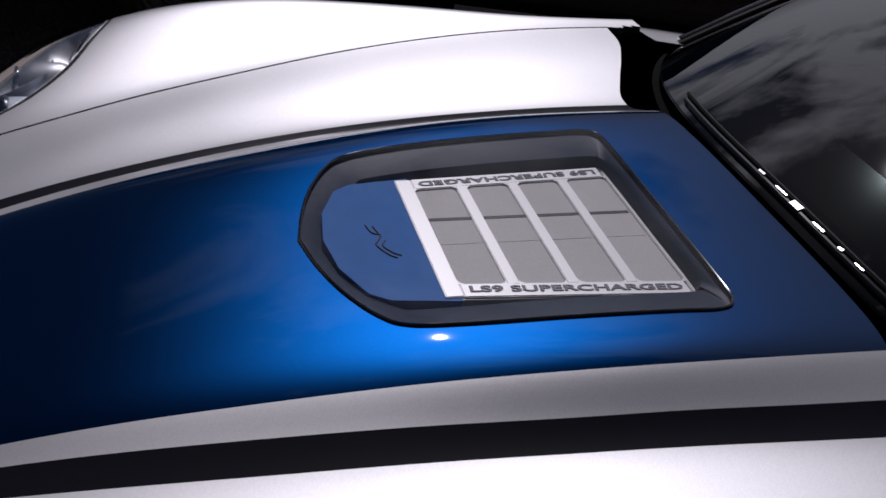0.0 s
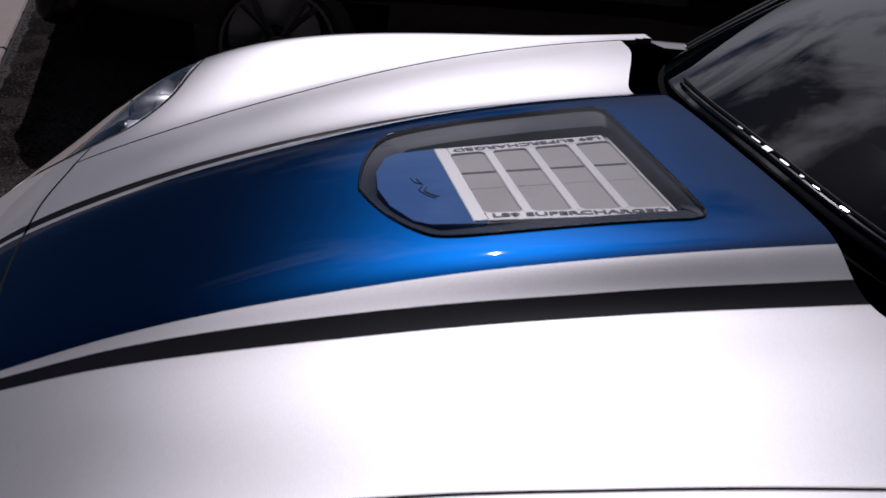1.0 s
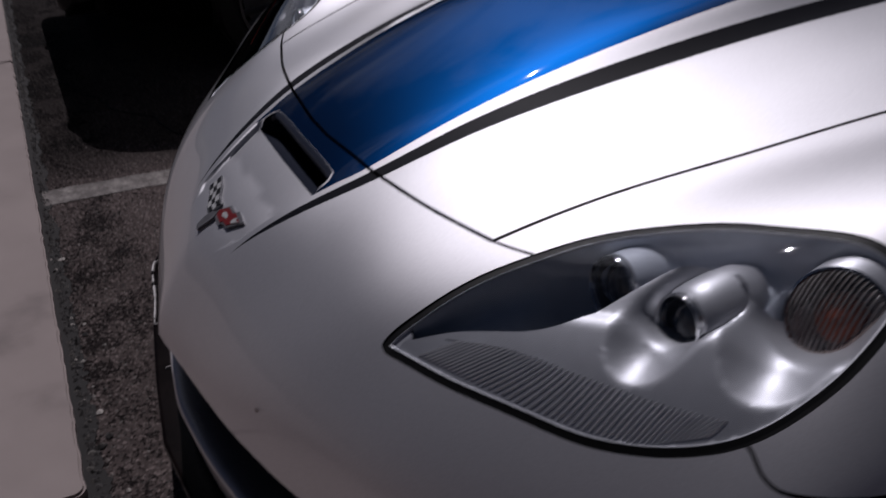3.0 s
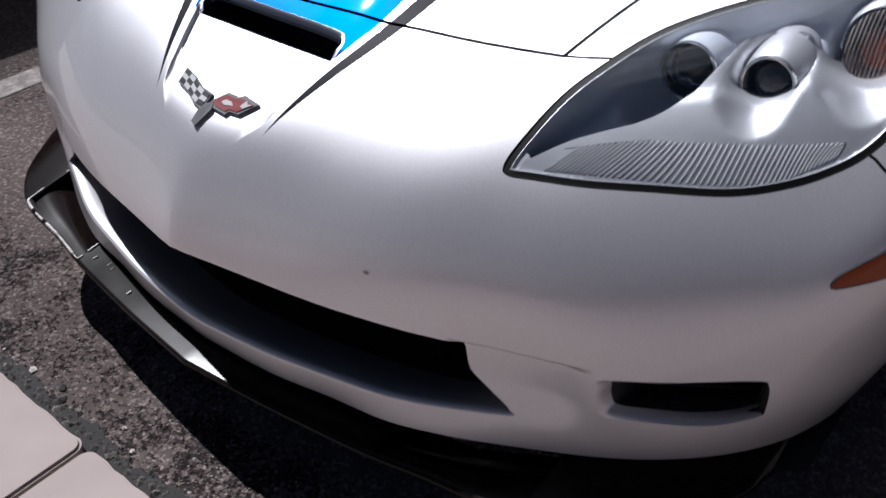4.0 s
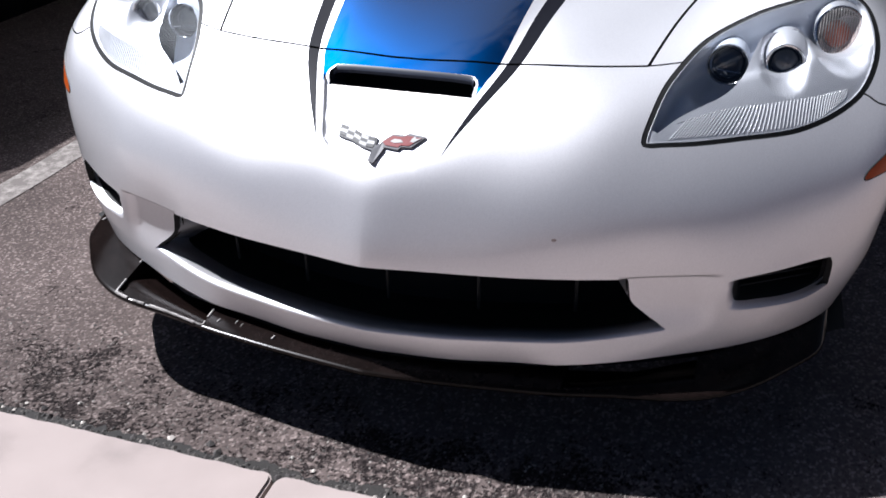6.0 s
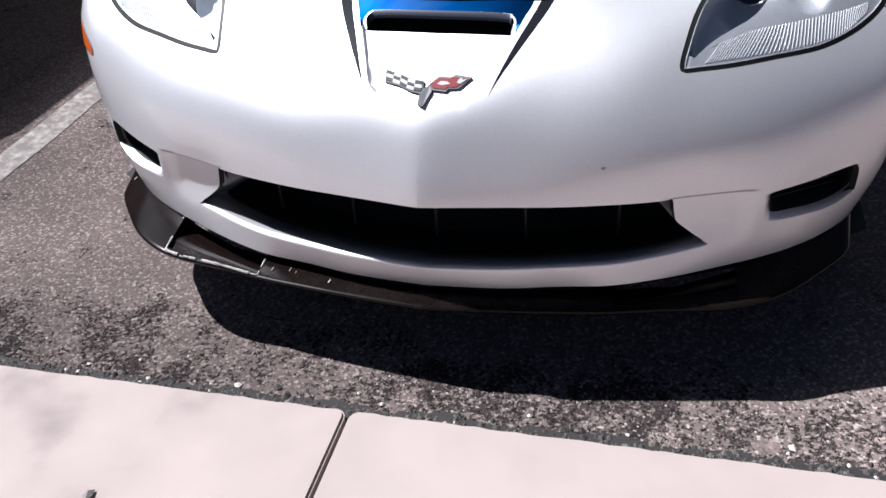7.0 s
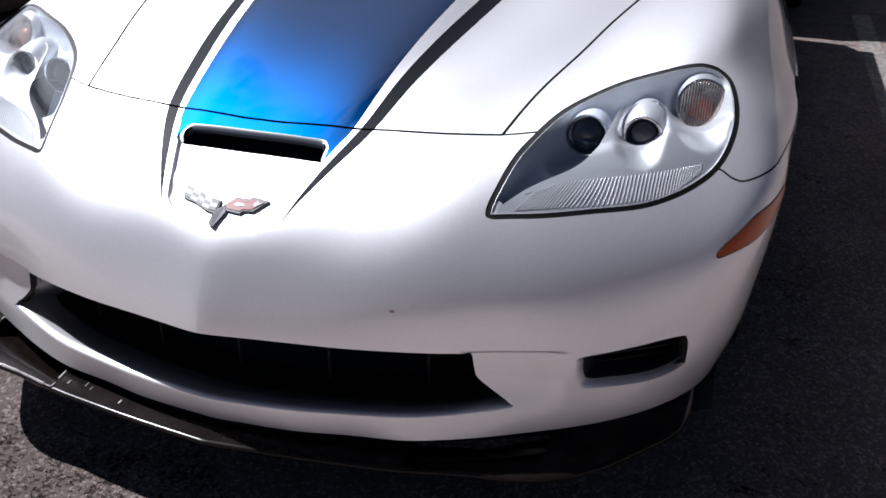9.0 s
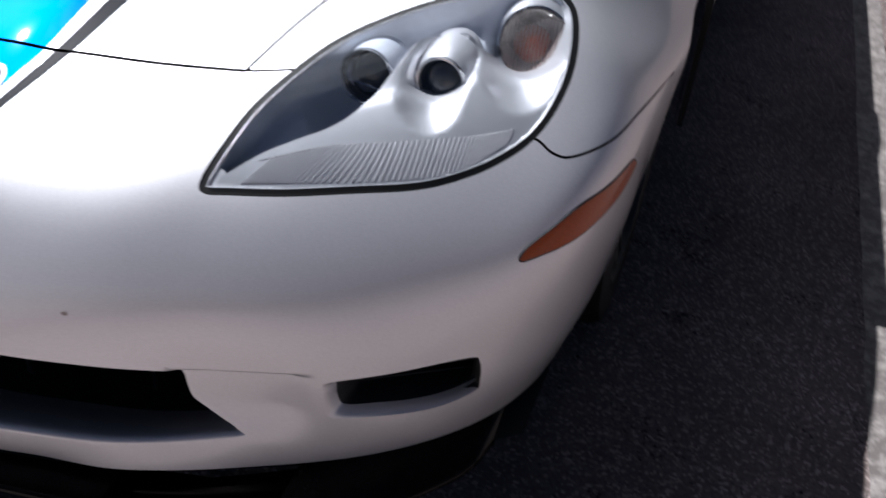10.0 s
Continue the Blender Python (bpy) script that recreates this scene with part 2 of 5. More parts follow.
UK, VK = knots(0), knots(1)
U2 = np.concatenate([-UK[:0:-1], UK])
BU, BV, BU2 = bend(UK), bend(VK), bend(U2)
NET2 = np.concatenate([NET[:0:-1] * (-1, 1, 1), NET])


def ease(t):
    t = np.clip(t, 0, 1)
    return t * t * (3 - 2 * t)


def trap_half(y):
    """Half the width of the sunken plate at the nose."""
    return np.interp(y, (.03, .05, .08, .185), (.060, .082, .112, .150))


def skin(uv):
    """Places on the skin for rows of (u, v): u from the centre line to the sill, v from the lip to the cowl."""
    uv = np.asarray(uv, float).reshape(-1, 2)
    wv = basis(VK, BV, uv[:, 1])
    keel = np.einsum("nk,nj,kjc->nc", basis(UK, BU, uv[:, 0]), wv, NET)
    smooth = np.einsum("nk,nj,kjc->nc", basis(U2, BU2, uv[:, 0]), wv, NET2)
    w = .65 + .35 * np.clip((uv[:, 1] - VK[2]) / (VK[4] - VK[2]), 0, 1)[:, None]
    at = smooth * w + keel * (1 - w)
    x, y, z = np.abs(at[:, 0]), at[:, 1].copy(), at[:, 2].copy()
    # the sunken plate under the air slot
    edge = ease((trap_half(y) - x) / .007) * ease((y - .035) / .05) * ease((.196 - y) / .010) * (uv[:, 1] > VK[3])
    at[:, 2] -= .011 * edge * np.clip((y - .035) / .10, 0, 1)
    # the face beside the mouth lies back under a crease
    dip = ease((.3935 - z) / .010) * ease((z - .262) / .07) * ease((x - .440) / .02) * ease((.625 - x) / .05) * (uv[:, 1] < VK[3])
    at[:, 1] += .011 * dip
    return at


def skin_normal(uv):
    uv = np.asarray(uv, float).reshape(-1, 2)
    e = 5e-4
    du = skin(uv + (e, 0)) - skin(uv - (e, 0)) * (1, 1, 1)
    dv = skin(uv + (0, e)) - skin(uv - (0, e))
    du[:, 1:] *= np.where((uv[:, :1] < e) & (uv[:, 1:] > VK[4]), 0, 1)
    n = np.cross(du, dv)
    return n / np.linalg.norm(n, axis=1)[:, None]


GU, GV = np.meshgrid(np.linspace(0, 1, 90), np.linspace(0, 1, 140), indexing="ij")
GRID = np.stack([GU.ravel(), GV.ravel()], 1)
GRID_AT = skin(GRID)


def on_skin(points, axes, low=0.0, high=1.0):
    """(u, v) of the points that are given by two of their coordinates, axes "xy", "xz" or "yz"; v between low and high."""
    if axes == "xyz":
        p = np.asarray(points, float)
        uv = np.array([GRID[((GRID_AT - q) ** 2).sum(1).argmin()] for q in p])
        e = 1e-4
        for _ in range(10):
            r = p - skin(uv)
            a = (skin(uv + (e, 0)) - skin(uv - (e, 0))) / (2 * e)
            b = (skin(uv + (0, e)) - skin(uv - (0, e))) / (2 * e)
            aa, ab, bb = (a * a).sum(1), (a * b).sum(1), (b * b).sum(1)
            ra, rb = (r * a).sum(1), (r * b).sum(1)
            det = np.maximum(aa * bb - ab * ab, 1e-9)
            step = np.stack([(ra * bb - rb * ab) / det, (rb * aa - ra * ab) / det], 1)
            uv = np.clip(uv + np.clip(step, -.02, .02), (0, 0), (1, 1))
        return uv
    ax = ["xyz".index(c) for c in axes]
    p = np.asarray(points, float)
    ok = (GRID[:, 1] >= low) & (GRID[:, 1] <= high)
    g, at = GRID[ok], GRID_AT[ok][:, ax]
    uv = np.array([g[((at - q) ** 2).sum(1).argmin()] for q in p])
    e = 1e-4
    for _ in range(12):
        r = skin(uv)[:, ax] - p
        a = (skin(uv + (e, 0))[:, ax] - skin(uv - (e, 0))[:, ax]) / (2 * e)
        b = (skin(uv + (0, e))[:, ax] - skin(uv - (0, e))[:, ax]) / (2 * e)
        det = a[:, 0] * b[:, 1] - a[:, 1] * b[:, 0]
        det = np.where(np.abs(det) < 1e-6, 1e-6, det)
        step = np.stack([(r[:, 0] * b[:, 1] - r[:, 1] * b[:, 0]) / det, (a[:, 0] * r[:, 1] - a[:, 1] * r[:, 0]) / det], 1)
        uv = uv - np.clip(step, -.02, .02)
        uv = np.clip(uv, (0, 0), (1, 1))
    return uv


# ---- building blocks ----
def part(name, verts, faces, mat, parent=None, label="", smooth=True, normals=None):
    """One mesh object from places and faces, under a thing or a part."""
    me = bpy.data.meshes.new(name)
    me.from_pydata([tuple(map(float, v)) for v in verts], [], [tuple(map(int, f)) for f in faces])
    me.materials.append(mat)
    me.polygons.foreach_set("use_smooth", [smooth] * len(me.polygons))
    me.update()
    if normals is not None:
        me.normals_split_custom_set_from_vertices([tuple(map(float, v)) for v in normals])
    elif smooth:
        me.set_sharp_from_angle(angle=radians(38))
    ob = new(name, me)
    ob.parent = parent
    if label:
        ob["label"] = label
    return ob


def from_bm(name, bm, mat, parent=None, label="", smooth=True):
    me = bpy.data.meshes.new(name)
    bmesh.ops.recalc_face_normals(bm, faces=bm.faces)
    bm.to_mesh(me)
    bm.free()
    me.materials.append(mat)
    me.polygons.foreach_set("use_smooth", [smooth] * len(me.polygons))
    if smooth:
        me.set_sharp_from_angle(angle=radians(35))
    ob = new(name, me)
    ob.parent = parent
    if label:
        ob["label"] = label
    return ob


def box(name, size, m, mat, parent=None, label="", bevel=.004, segments=2):
    bm = bmesh.new()
    bmesh.ops.create_cube(bm, size=1)
    bmesh.ops.scale(bm, vec=size, verts=bm.verts)
    if bevel:
        bmesh.ops.bevel(bm, geom=bm.edges[:], offset=bevel, segments=segments, affect="EDGES", profile=.5)
    bmesh.ops.transform(bm, matrix=m, verts=bm.verts)
    return from_bm(name, bm, mat, parent, label)


def spin(name, outline, m, mat, parent=None, label="", n=40):
    """A turned shape: outline of (radius, height) round the z axis of m."""
    verts, faces = [], []
    for i in range(n):
        a = 2 * math.pi * i / n
        verts += [m @ Vector((r * math.cos(a), r * math.sin(a), h)) for r, h in outline]
    k = len(outline)
    for i in range(n):
        j = (i + 1) % n
        faces += [(i * k + q, j * k + q, j * k + q + 1, i * k + q + 1) for q in range(k - 1)]
    return part(name, verts, faces, mat, parent, label)


def tube(name, points, radius, mat, parent=None, label="", n=8):
    """A round bar along points."""
    pts = [Vector(p) for p in points]
    verts, faces = [], []
    for i, p in enumerate(pts):
        way = (pts[min(i + 1, len(pts) - 1)] - pts[max(i - 1, 0)]).normalized()
        side = way.cross(Vector((0, 0, 1)) if abs(way.z) < .9 else Vector((1, 0, 0))).normalized()
        up = side.cross(way)
        verts += [p + radius * (math.cos(2 * math.pi * q / n) * side + math.sin(2 * math.pi * q / n) * up) for q in range(n)]
    for i in range(len(pts) - 1):
        faces += [(i * n + q, (i + 1) * n + q, (i + 1) * n + (q + 1) % n, i * n + (q + 1) % n) for q in range(n)]
    faces += [tuple(range(n)), tuple((len(pts) - 1) * n + q for q in range(n))[::-1]]
    return part(name, verts, faces, mat, parent, label)


def spline(points, per=8, closed=False):
    """A smooth line through points."""
    p = np.asarray(points, float)
    n = len(p)
    out = []
    for i in range(n if closed else n - 1):
        if closed:
            a, b, c, d = p[i - 1], p[i], p[(i + 1) % n], p[(i + 2) % n]
        else:
            b, c = p[i], p[i + 1]
            a, d = p[i - 1] if i else 2 * b - c, p[i + 2] if i + 2 < n else 2 * c - b
        t = np.linspace(0, 1, per, endpoint=False)[:, None]
        out.append(.5 * (2 * b + (c - a) * t + (2 * a - 5 * b + 4 * c - d) * t ** 2 + (3 * b - a - 3 * c + d) * t ** 3))
    if not closed:
        out.append(p[-1:])
    return np.concatenate(out)


def inside(points, loop):
    """Which points lie within a loop, both in the plane."""
    x, y = points[:, 0], points[:, 1]
    hit = np.zeros(len(points), bool)
    a = loop
    b = np.roll(loop, -1, axis=0)
    for (x0, y0), (x1, y1) in zip(a, b):
        if y0 != y1:
            hit ^= ((y0 > y) != (y1 > y)) & (x < (x1 - x0) * (y - y0) / (y1 - y0) + x0)
    return hit


# ---- lines on the skin, for the half with x > 0 ----
def line(points, axes, per=8, closed=False, low=0.0, high=1.0):
    return on_skin(spline(points, per, closed), axes, low, high)


TOP = VK[4] - .02
CUT = line(((0, .244), (.053, .245), (.176, .256), (.30, .275), (.437, .311)), "xy", low=TOP)
SEAM = line(((.437, .311), (.472, .454), (.514, .597), (.550, .741), (.589, .885), (.625, 1.029), (.659, 1.172), (.689, 1.316), (.715, 1.475)), "xy", low=TOP)
REAR = line(((0, 1.352), (.12, 1.352), (.24, 1.350), (.33, 1.348), (.40, 1.355), (.47, 1.385), (.55, 1.425), (.63, 1.46), (.715, 1.475)), "xy", low=TOP)
LAMP = line(((.456, .174), (.462, .210), (.484, .297), (.530, .398), (.605, .472), (.682, .512), (.750, .543), (.797, .543), (.819, .503), (.827, .440),
             (.811, .378), (.770, .329), (.703, .283), (.627, .243), (.552, .204), (.492, .178), (.466, .168)), "xy", 6, True, low=VK[3])
GROW = skin(LAMP) - skin(LAMP).mean(0)
LAMP = on_skin(skin(LAMP) + GROW / np.linalg.norm(GROW, axis=1)[:, None] * (.004 + .005 * ease((-GROW[:, 1] / np.linalg.norm(GROW, axis=1))[:, None] * 1.6)), "xyz")
LINK = line(((.437, .311, .694), (.463, .320, .697), (.494, .332, .701)), "xyz")
FLANK = line(((.800, .372, .655), (.812, .376, .648), (.832, .376, .634), (.853, .386, .630), (.884, .425, .640), (.914, .510, .652), (.936, .620, .645), (.946, .72, .635)), "xyz")
MARK = line(((.822, .297, .526), (.823, .304, .538), (.845, .335, .560), (.873, .385, .588), (.908, .468, .601), (.918, .496, .588), (.917, .490, .580), (.903, .448, .564), (.876, .382, .551), (.846, .327, .535)), "xyz", 6, True)
MOUTH = line(((0, .399), (.165, .397), (.320, .394), (.440, .390), (.458, .383), (.463, .356), (.470, .334), (.496, .309), (.522, .288), (.520, .275), (.377, .262), (.167, .256), (0, .254)), "xz", 6, high=VK[3])
DUCT = line(((.634, .378), (.705, .386), (.785, .394), (.801, .384), (.803, .345), (.797, .327), (.755, .312), (.690, .311), (.642, .312), (.630, .325), (.629, .36)), "xz", 5, True, high=VK[3])
WINDOW = line(((0, .741), (.05, .752), (.10, .770), (.145, .797), (.168, .828), (.180, .90), (.188, 1.0), (.196, 1.12), (.199, 1.172), (.187, 1.194), (.14, 1.198), (0, 1.198)), "xy", 6, low=TOP)
NOSTRIL = line(((0, .219), (.120, .219), (.136, .214), (.144, .203), (.140, .190), (.128, .185), (0, .183)), "xy", 6, low=TOP - .1)
BLUE_EDGE = line(((.150, .178), (.162, .215), (.176, .262), (.191, .40), (.207, .538), (.224, .676), (.239, .815), (.253, .954), (.264, 1.092), (.272, 1.231), (.279, 1.40)), "xy", low=TOP - .1)
BAND_IN = line(((.117, .066), (.150, .150), (.189, .262), (.211, .40), (.2345, .538), (.257, .676), (.277, .815), (.295, .954), (.308, 1.092), (.320, 1.231), (.331, 1.40)), "xy", low=VK[3])
BAND_OUT = line(((.117, .066), (.169, .160), (.213, .262), (.241, .40), (.268, .538), (.292, .676), (.312, .815), (.330, .954), (.345, 1.092), (.359, 1.231), (.373, 1.40)), "xy", low=VK[3])
BLUE_FOOT = line(((.150, .178), (.1485, .195), (.147, .206), (.140, .2155), (.122, .2196), (0, .2194)), "xy", 5, low=TOP - .1)
TRAP = [line([(trap_half(y) - k, y) for y in (.05, .08, .12, .16, .185)], "xy", 10, low=VK[3]) for k in (0, .0035, .007)]
BEZEL_LINE = line(((.474, .190), (.505, .226), (.538, .256), (.566, .280), (.588, .306), (.602, .335), (.610, .364), (.616, .390), (.626, .424), (.652, .445), (.687, .451), (.707, .447), (.727, .456), (.735, .482), (.753, .515), (.785, .534)), "xy", 5, low=VK[3])
CREASES = [line([(x, z) for x in (.452, .48, .51, .55, .60, .64)], "xz", 8, high=VK[3]) for z in (.3945, .3925, .3905, .3885, .386, .383, .379)]
ARCH = line([(.98 + .345 * math.cos(a), .318 + .345 * math.sin(a)) for a in np.linspace(-.33, math.pi + .45, 14)], "yz", 3)


def strip(uv, wide):
    """The two sides of a narrow gap along a line on the skin."""
    at, nor = skin(uv), skin_normal(uv)
    way = np.gradient(at, axis=0)
    side = np.cross(nor, way / np.linalg.norm(way, axis=1)[:, None])
    return on_skin(at + side * wide, "xyz"), on_skin(at - side * wide, "xyz")


def loop_of(*lines):
    return np.concatenate(lines)


GAPS = [strip(g, k) for g, k in ((CUT, .0026), (SEAM, .0027), (LINK, .0020), (FLANK, .0018))]
GAP_LOOPS = [loop_of(a, b[::-1]) for a, b in GAPS]
GAP_LOOPS[0][:, 0] = np.where(GAP_LOOPS[0][:, 0] < .004, -.001, GAP_LOOPS[0][:, 0])
lamp_way = np.cross(skin_normal(LAMP), np.roll(skin(LAMP), -1, axis=0) - np.roll(skin(LAMP), 1, axis=0))
lamp_way *= np.sign((lamp_way * (skin(LAMP).mean(0) - skin(LAMP))).sum(1))[:, None] / np.linalg.norm(lamp_way, axis=1)[:, None]
LAMP_IN = on_skin(skin(LAMP) + lamp_way * .0098, "xyz")
HOOD = loop_of(CUT, SEAM, REAR[::-1], [(-.01, REAR[0, 1]), (-.01, CUT[0, 1])])
NOSE = loop_of([(-.01, -.01), (-.01, CUT[0, 1])], CUT, LINK, LAMP[[np.abs(LAMP - LINK[-1]).sum(1).argmin()]], np.array([LAMP.mean(0)]), FLANK, [(FLANK[-1, 0] + .3, FLANK[-1, 1] - .02), (1.2, -.01)])
BLUE_LOOP = loop_of(BLUE_FOOT[::-1], BLUE_EDGE, [(-.01, BLUE_EDGE[-1, 1]), (-.01, BLUE_FOOT[-1, 1])])
BAND_LOOP = loop_of(BAND_IN, BAND_OUT[::-1])
MOUTH_LOOP = loop_of(MOUTH, [(-.01, MOUTH[-1, 1]), (-.01, MOUTH[0, 1])])
WINDOW_LOOP = loop_of(WINDOW, [(-.01, WINDOW[-1, 1]), (-.01, WINDOW[0, 1])])
NOSTRIL_LOOP = loop_of(NOSTRIL, [(-.01, NOSTRIL[-1, 1]), (-.01, NOSTRIL[0, 1])])

# one net of triangles that follows every line
pts, edges = [], []
for ln, closed in [(g, True) for g in GAP_LOOPS] + [(LAMP, True), (LAMP_IN, True), (MARK, True), (MOUTH, False), (DUCT, True), (WINDOW, False), (NOSTRIL, False), (BLUE_EDGE, False),
                   (BAND_IN, False), (BAND_OUT, False), (BLUE_FOOT, False), (ARCH, False), (REAR, False), (BEZEL_LINE, False)] + [(t, False) for t in TRAP + CREASES]:
    k = len(pts)
    pts += [tuple(np.clip(q, 0, 1)) for q in ln]
    edges += [(k + i, k + i + 1) for i in range(len(ln) - 1)] + ([(k + len(ln) - 1, k)] if closed else [])
k = len(pts)
pts += [(0, 0), (1, 0), (1, 1), (0, 1)]
edges += [(k, k + 1), (k + 1, k + 2), (k + 2, k + 3), (k + 3, k)]
gu = np.concatenate([np.linspace(0, UK[5], 44)[:-1], np.linspace(UK[5], 1, 56)])
gv = np.concatenate([np.linspace(0, VK[5], 56)[:-1], np.linspace(VK[5], 1, 56)])
pts += [(a, b) for i, a in enumerate(gu) for j, b in enumerate(gv)]
lo, hi = LAMP.min(0), LAMP.max(0)
fine = np.stack([g.ravel() for g in np.meshgrid(np.linspace(lo[0], hi[0], 70), np.linspace(lo[1], hi[1], 70))], 1)
pts += [tuple(q) for q in fine[inside(fine, LAMP_IN)]]
from mathutils.geometry import delaunay_2d_cdt
net = delaunay_2d_cdt([Vector(p) for p in pts], edges, [], 0, 1e-6)
NET_UV = np.array([(v.x, v.y) for v in net[0]])
TRI = np.array([f for f in net[2] if len(f) == 3])
MID = NET_UV[TRI].mean(1)
NET_AT, NET_N = skin(NET_UV), skin_normal(NET_UV)
in_gap = np.zeros(len(TRI), bool)
for g in GAP_LOOPS:
    in_gap |= inside(MID, g)
in_lamp, in_lamp_in, in_mark, in_mouth, in_duct, in_window, in_nostril, in_blue, in_band, in_hood, in_nose = (
    inside(MID, g) for g in (LAMP, LAMP_IN, MARK, MOUTH_LOOP, DUCT, WINDOW_LOOP, NOSTRIL_LOOP, BLUE_LOOP, BAND_LOOP, HOOD, NOSE))
mid_at = skin(MID)
in_arch = ((mid_at[:, 1] - .98) ** 2 + (mid_at[:, 2] - .318) ** 2 < .345 ** 2) & (mid_at[:, 0] > .8)
behind = (~in_hood) & (mid_at[:, 1] > 1.0) & inside(MID, loop_of(REAR, [(SEAM[-1, 0] + .01, 1.1), (-.01, 1.1), (-.01, REAR[0, 1])]))
hole = in_gap | in_lamp | in_mark | in_mouth | in_duct | in_window | in_nostril | in_arch | behind


def panel(name, pick, mat, parent, label="", both=True, rim=.014, lift=0.0, side=1, sink=None):
    """The triangles picked, with a rim that gives them thickness; both halves of the car, or one."""
    tri = TRI[pick]
    used, back_ = np.unique(tri, return_inverse=True)
    tri = back_.reshape(-1, 3)
    at, nor, uv = NET_AT[used] + NET_N[used] * lift, NET_N[used].copy(), NET_UV[used]
    if sink is not None:
        at = at + sink(at, uv)
        nor = np.zeros_like(nor)
    faces = [tuple(t) for t in tri]
    if rim:
        count = {}
        for t in faces:
            for a, b in ((t[0], t[1]), (t[1], t[2]), (t[2], t[0])):
                count[(a, b)] = count.get((a, b), 0) + 1
        border = [(a, b) for (a, b) in count if (b, a) not in count and not (both and uv[a, 0] < 1e-5 and uv[b, 0] < 1e-5)]
        top, low = {}, {}
        extra, bent = [], []
        for a, b in border:
            for q in (a, b):
                if q not in top:
                    top[q] = len(at) + len(extra)
                    extra += [at[q], at[q] - NET_N[used[q]] * rim]
                    bent += [(0, 0, 0), (0, 0, 0)]
            faces.append((top[b], top[a], top[a] + 1, top[b] + 1))
        if extra:
            at, nor = np.concatenate([at, extra]), np.concatenate([nor, bent])
    halves = []
    if both or side == 1:
        halves.append((at, nor, faces))
    if both or side == -1:
        halves.append((at * (-1, 1, 1), nor * (-1, 1, 1), [f[::-1] for f in faces]))
    v, n, f, k = [], [], [], 0
    for a, b, c in halves:
        v.append(a)
        n.append(b)
        f += [tuple(q + k for q in t) for t in c]
        k += len(a)
    ob = part(name, np.concatenate(v), f, mat, parent, label, True, np.concatenate(n))
    if rim and mat in (SILVER, BLUE):
        # the cut edges are black: the shade inside the seams is put into their colour
        ob.data.materials.append(VOID)
        ob.data.polygons.foreach_set("material_index", ([0] * len(tri) + [1] * (len(faces) - len(tri))) * len(halves))
    return ob


# ---- the silver car ----
car = new("sports_car")
tagged(car, "silver sports car with blue and black hood stripes", "car")
hood = panel("hood", in_hood & ~hole & ~in_blue & ~in_band, SILVER, car, "silver hood with a raised dome")
panel("centre_stripe", in_hood & ~hole & in_blue, BLUE, hood, "glossy metallic blue centre stripe", rim=.01)
for s in (1, -1):
    panel("stripe", in_hood & ~hole & in_band, BLACK, hood, "black pinstripe band", both=False, rim=0, side=s)
bumper = panel("front_bumper", in_nose & ~hole & ~in_blue & ~in_band & ~in_hood, SILVER, car, "silver front bumper with a wide mouth")
panel("centre_stripe", in_nose & ~in_hood & ~hole & in_blue, BLUE, bumper, "blue end of the stripe round the air slot", rim=.01)
for s in (1, -1):
    panel("stripe", in_nose & ~in_hood & ~hole & in_band, BLACK, bumper, "tapering black stripe end", both=False, rim=0, side=s)
    panel("fender", ~in_hood & ~in_nose & ~hole, SILVER, car, "silver wide front fender", both=False, side=s)


def mirrored(points, s):
    return np.asarray(points, float) * (s, 1, 1)


def slab(name, poly, height, thick, mat, parent, label="", bevel=.0015):
    """A plate with the outline poly in plan, its top at height(x, y)."""
    bm = bmesh.new()
    top = [bm.verts.new((x, y, height(x, y))) for x, y in poly]
    f = bm.faces.new(top)
    low = bmesh.ops.extrude_face_region(bm, geom=[f])
    bmesh.ops.translate(bm, vec=(0, 0, -thick), verts=[g for g in low["geom"] if isinstance(g, bmesh.types.BMVert)])
    if bevel:
        bmesh.ops.bevel(bm, geom=bm.edges[:], offset=bevel, segments=2, affect="EDGES")
    return from_bm(name, bm, mat, parent, label)


def recess(name, loop, steps, mat, parent, label="", cap=None, cap_name="back_plate"):
    """Walls that run inwards from a loop through the given steps (functions of place), and a plate that closes them."""
    loop = np.asarray(loop, float)
    rings = [loop] + [np.array([s(q) for q in loop]) for s in steps]
    n = len(loop)
    verts = np.concatenate(rings)
    # the walls face the middle of the hollow
    a, b = rings[0], rings[-1]
    out = np.cross(np.roll(a, -1, axis=0) - a, b - a)
    way = 1 if (out * (a.mean(0) - a)).sum() > 0 else -1
    faces = [(k * n + i, k * n + (i + 1) % n, (k + 1) * n + (i + 1) % n, (k + 1) * n + i)[::way] for k in range(len(rings) - 1) for i in range(n)]
    ob = part(name, verts, faces, mat, parent, label)
    if cap:
        mid = rings[-1].mean(0)
        part(cap_name, np.concatenate([rings[-1], [mid]]), [(i, (i + 1) % n, n)[::way] for i in range(n)], cap, ob, "", False)
    return ob


def whole(half):
    """A half line from the centre back to the centre, closed round the other side."""
    h = skin(half)
    return np.concatenate([h, h[-2:0:-1] * (-1, 1, 1)])


# added black sheet under the panels: the seams' shade is in its colour
panel("gap_backing", ~(in_lamp | in_mouth | in_duct | in_window | in_nostril | in_arch | behind), VOID, car, "black sheet behind the panels, in place of gap shade", rim=0, lift=-.022)

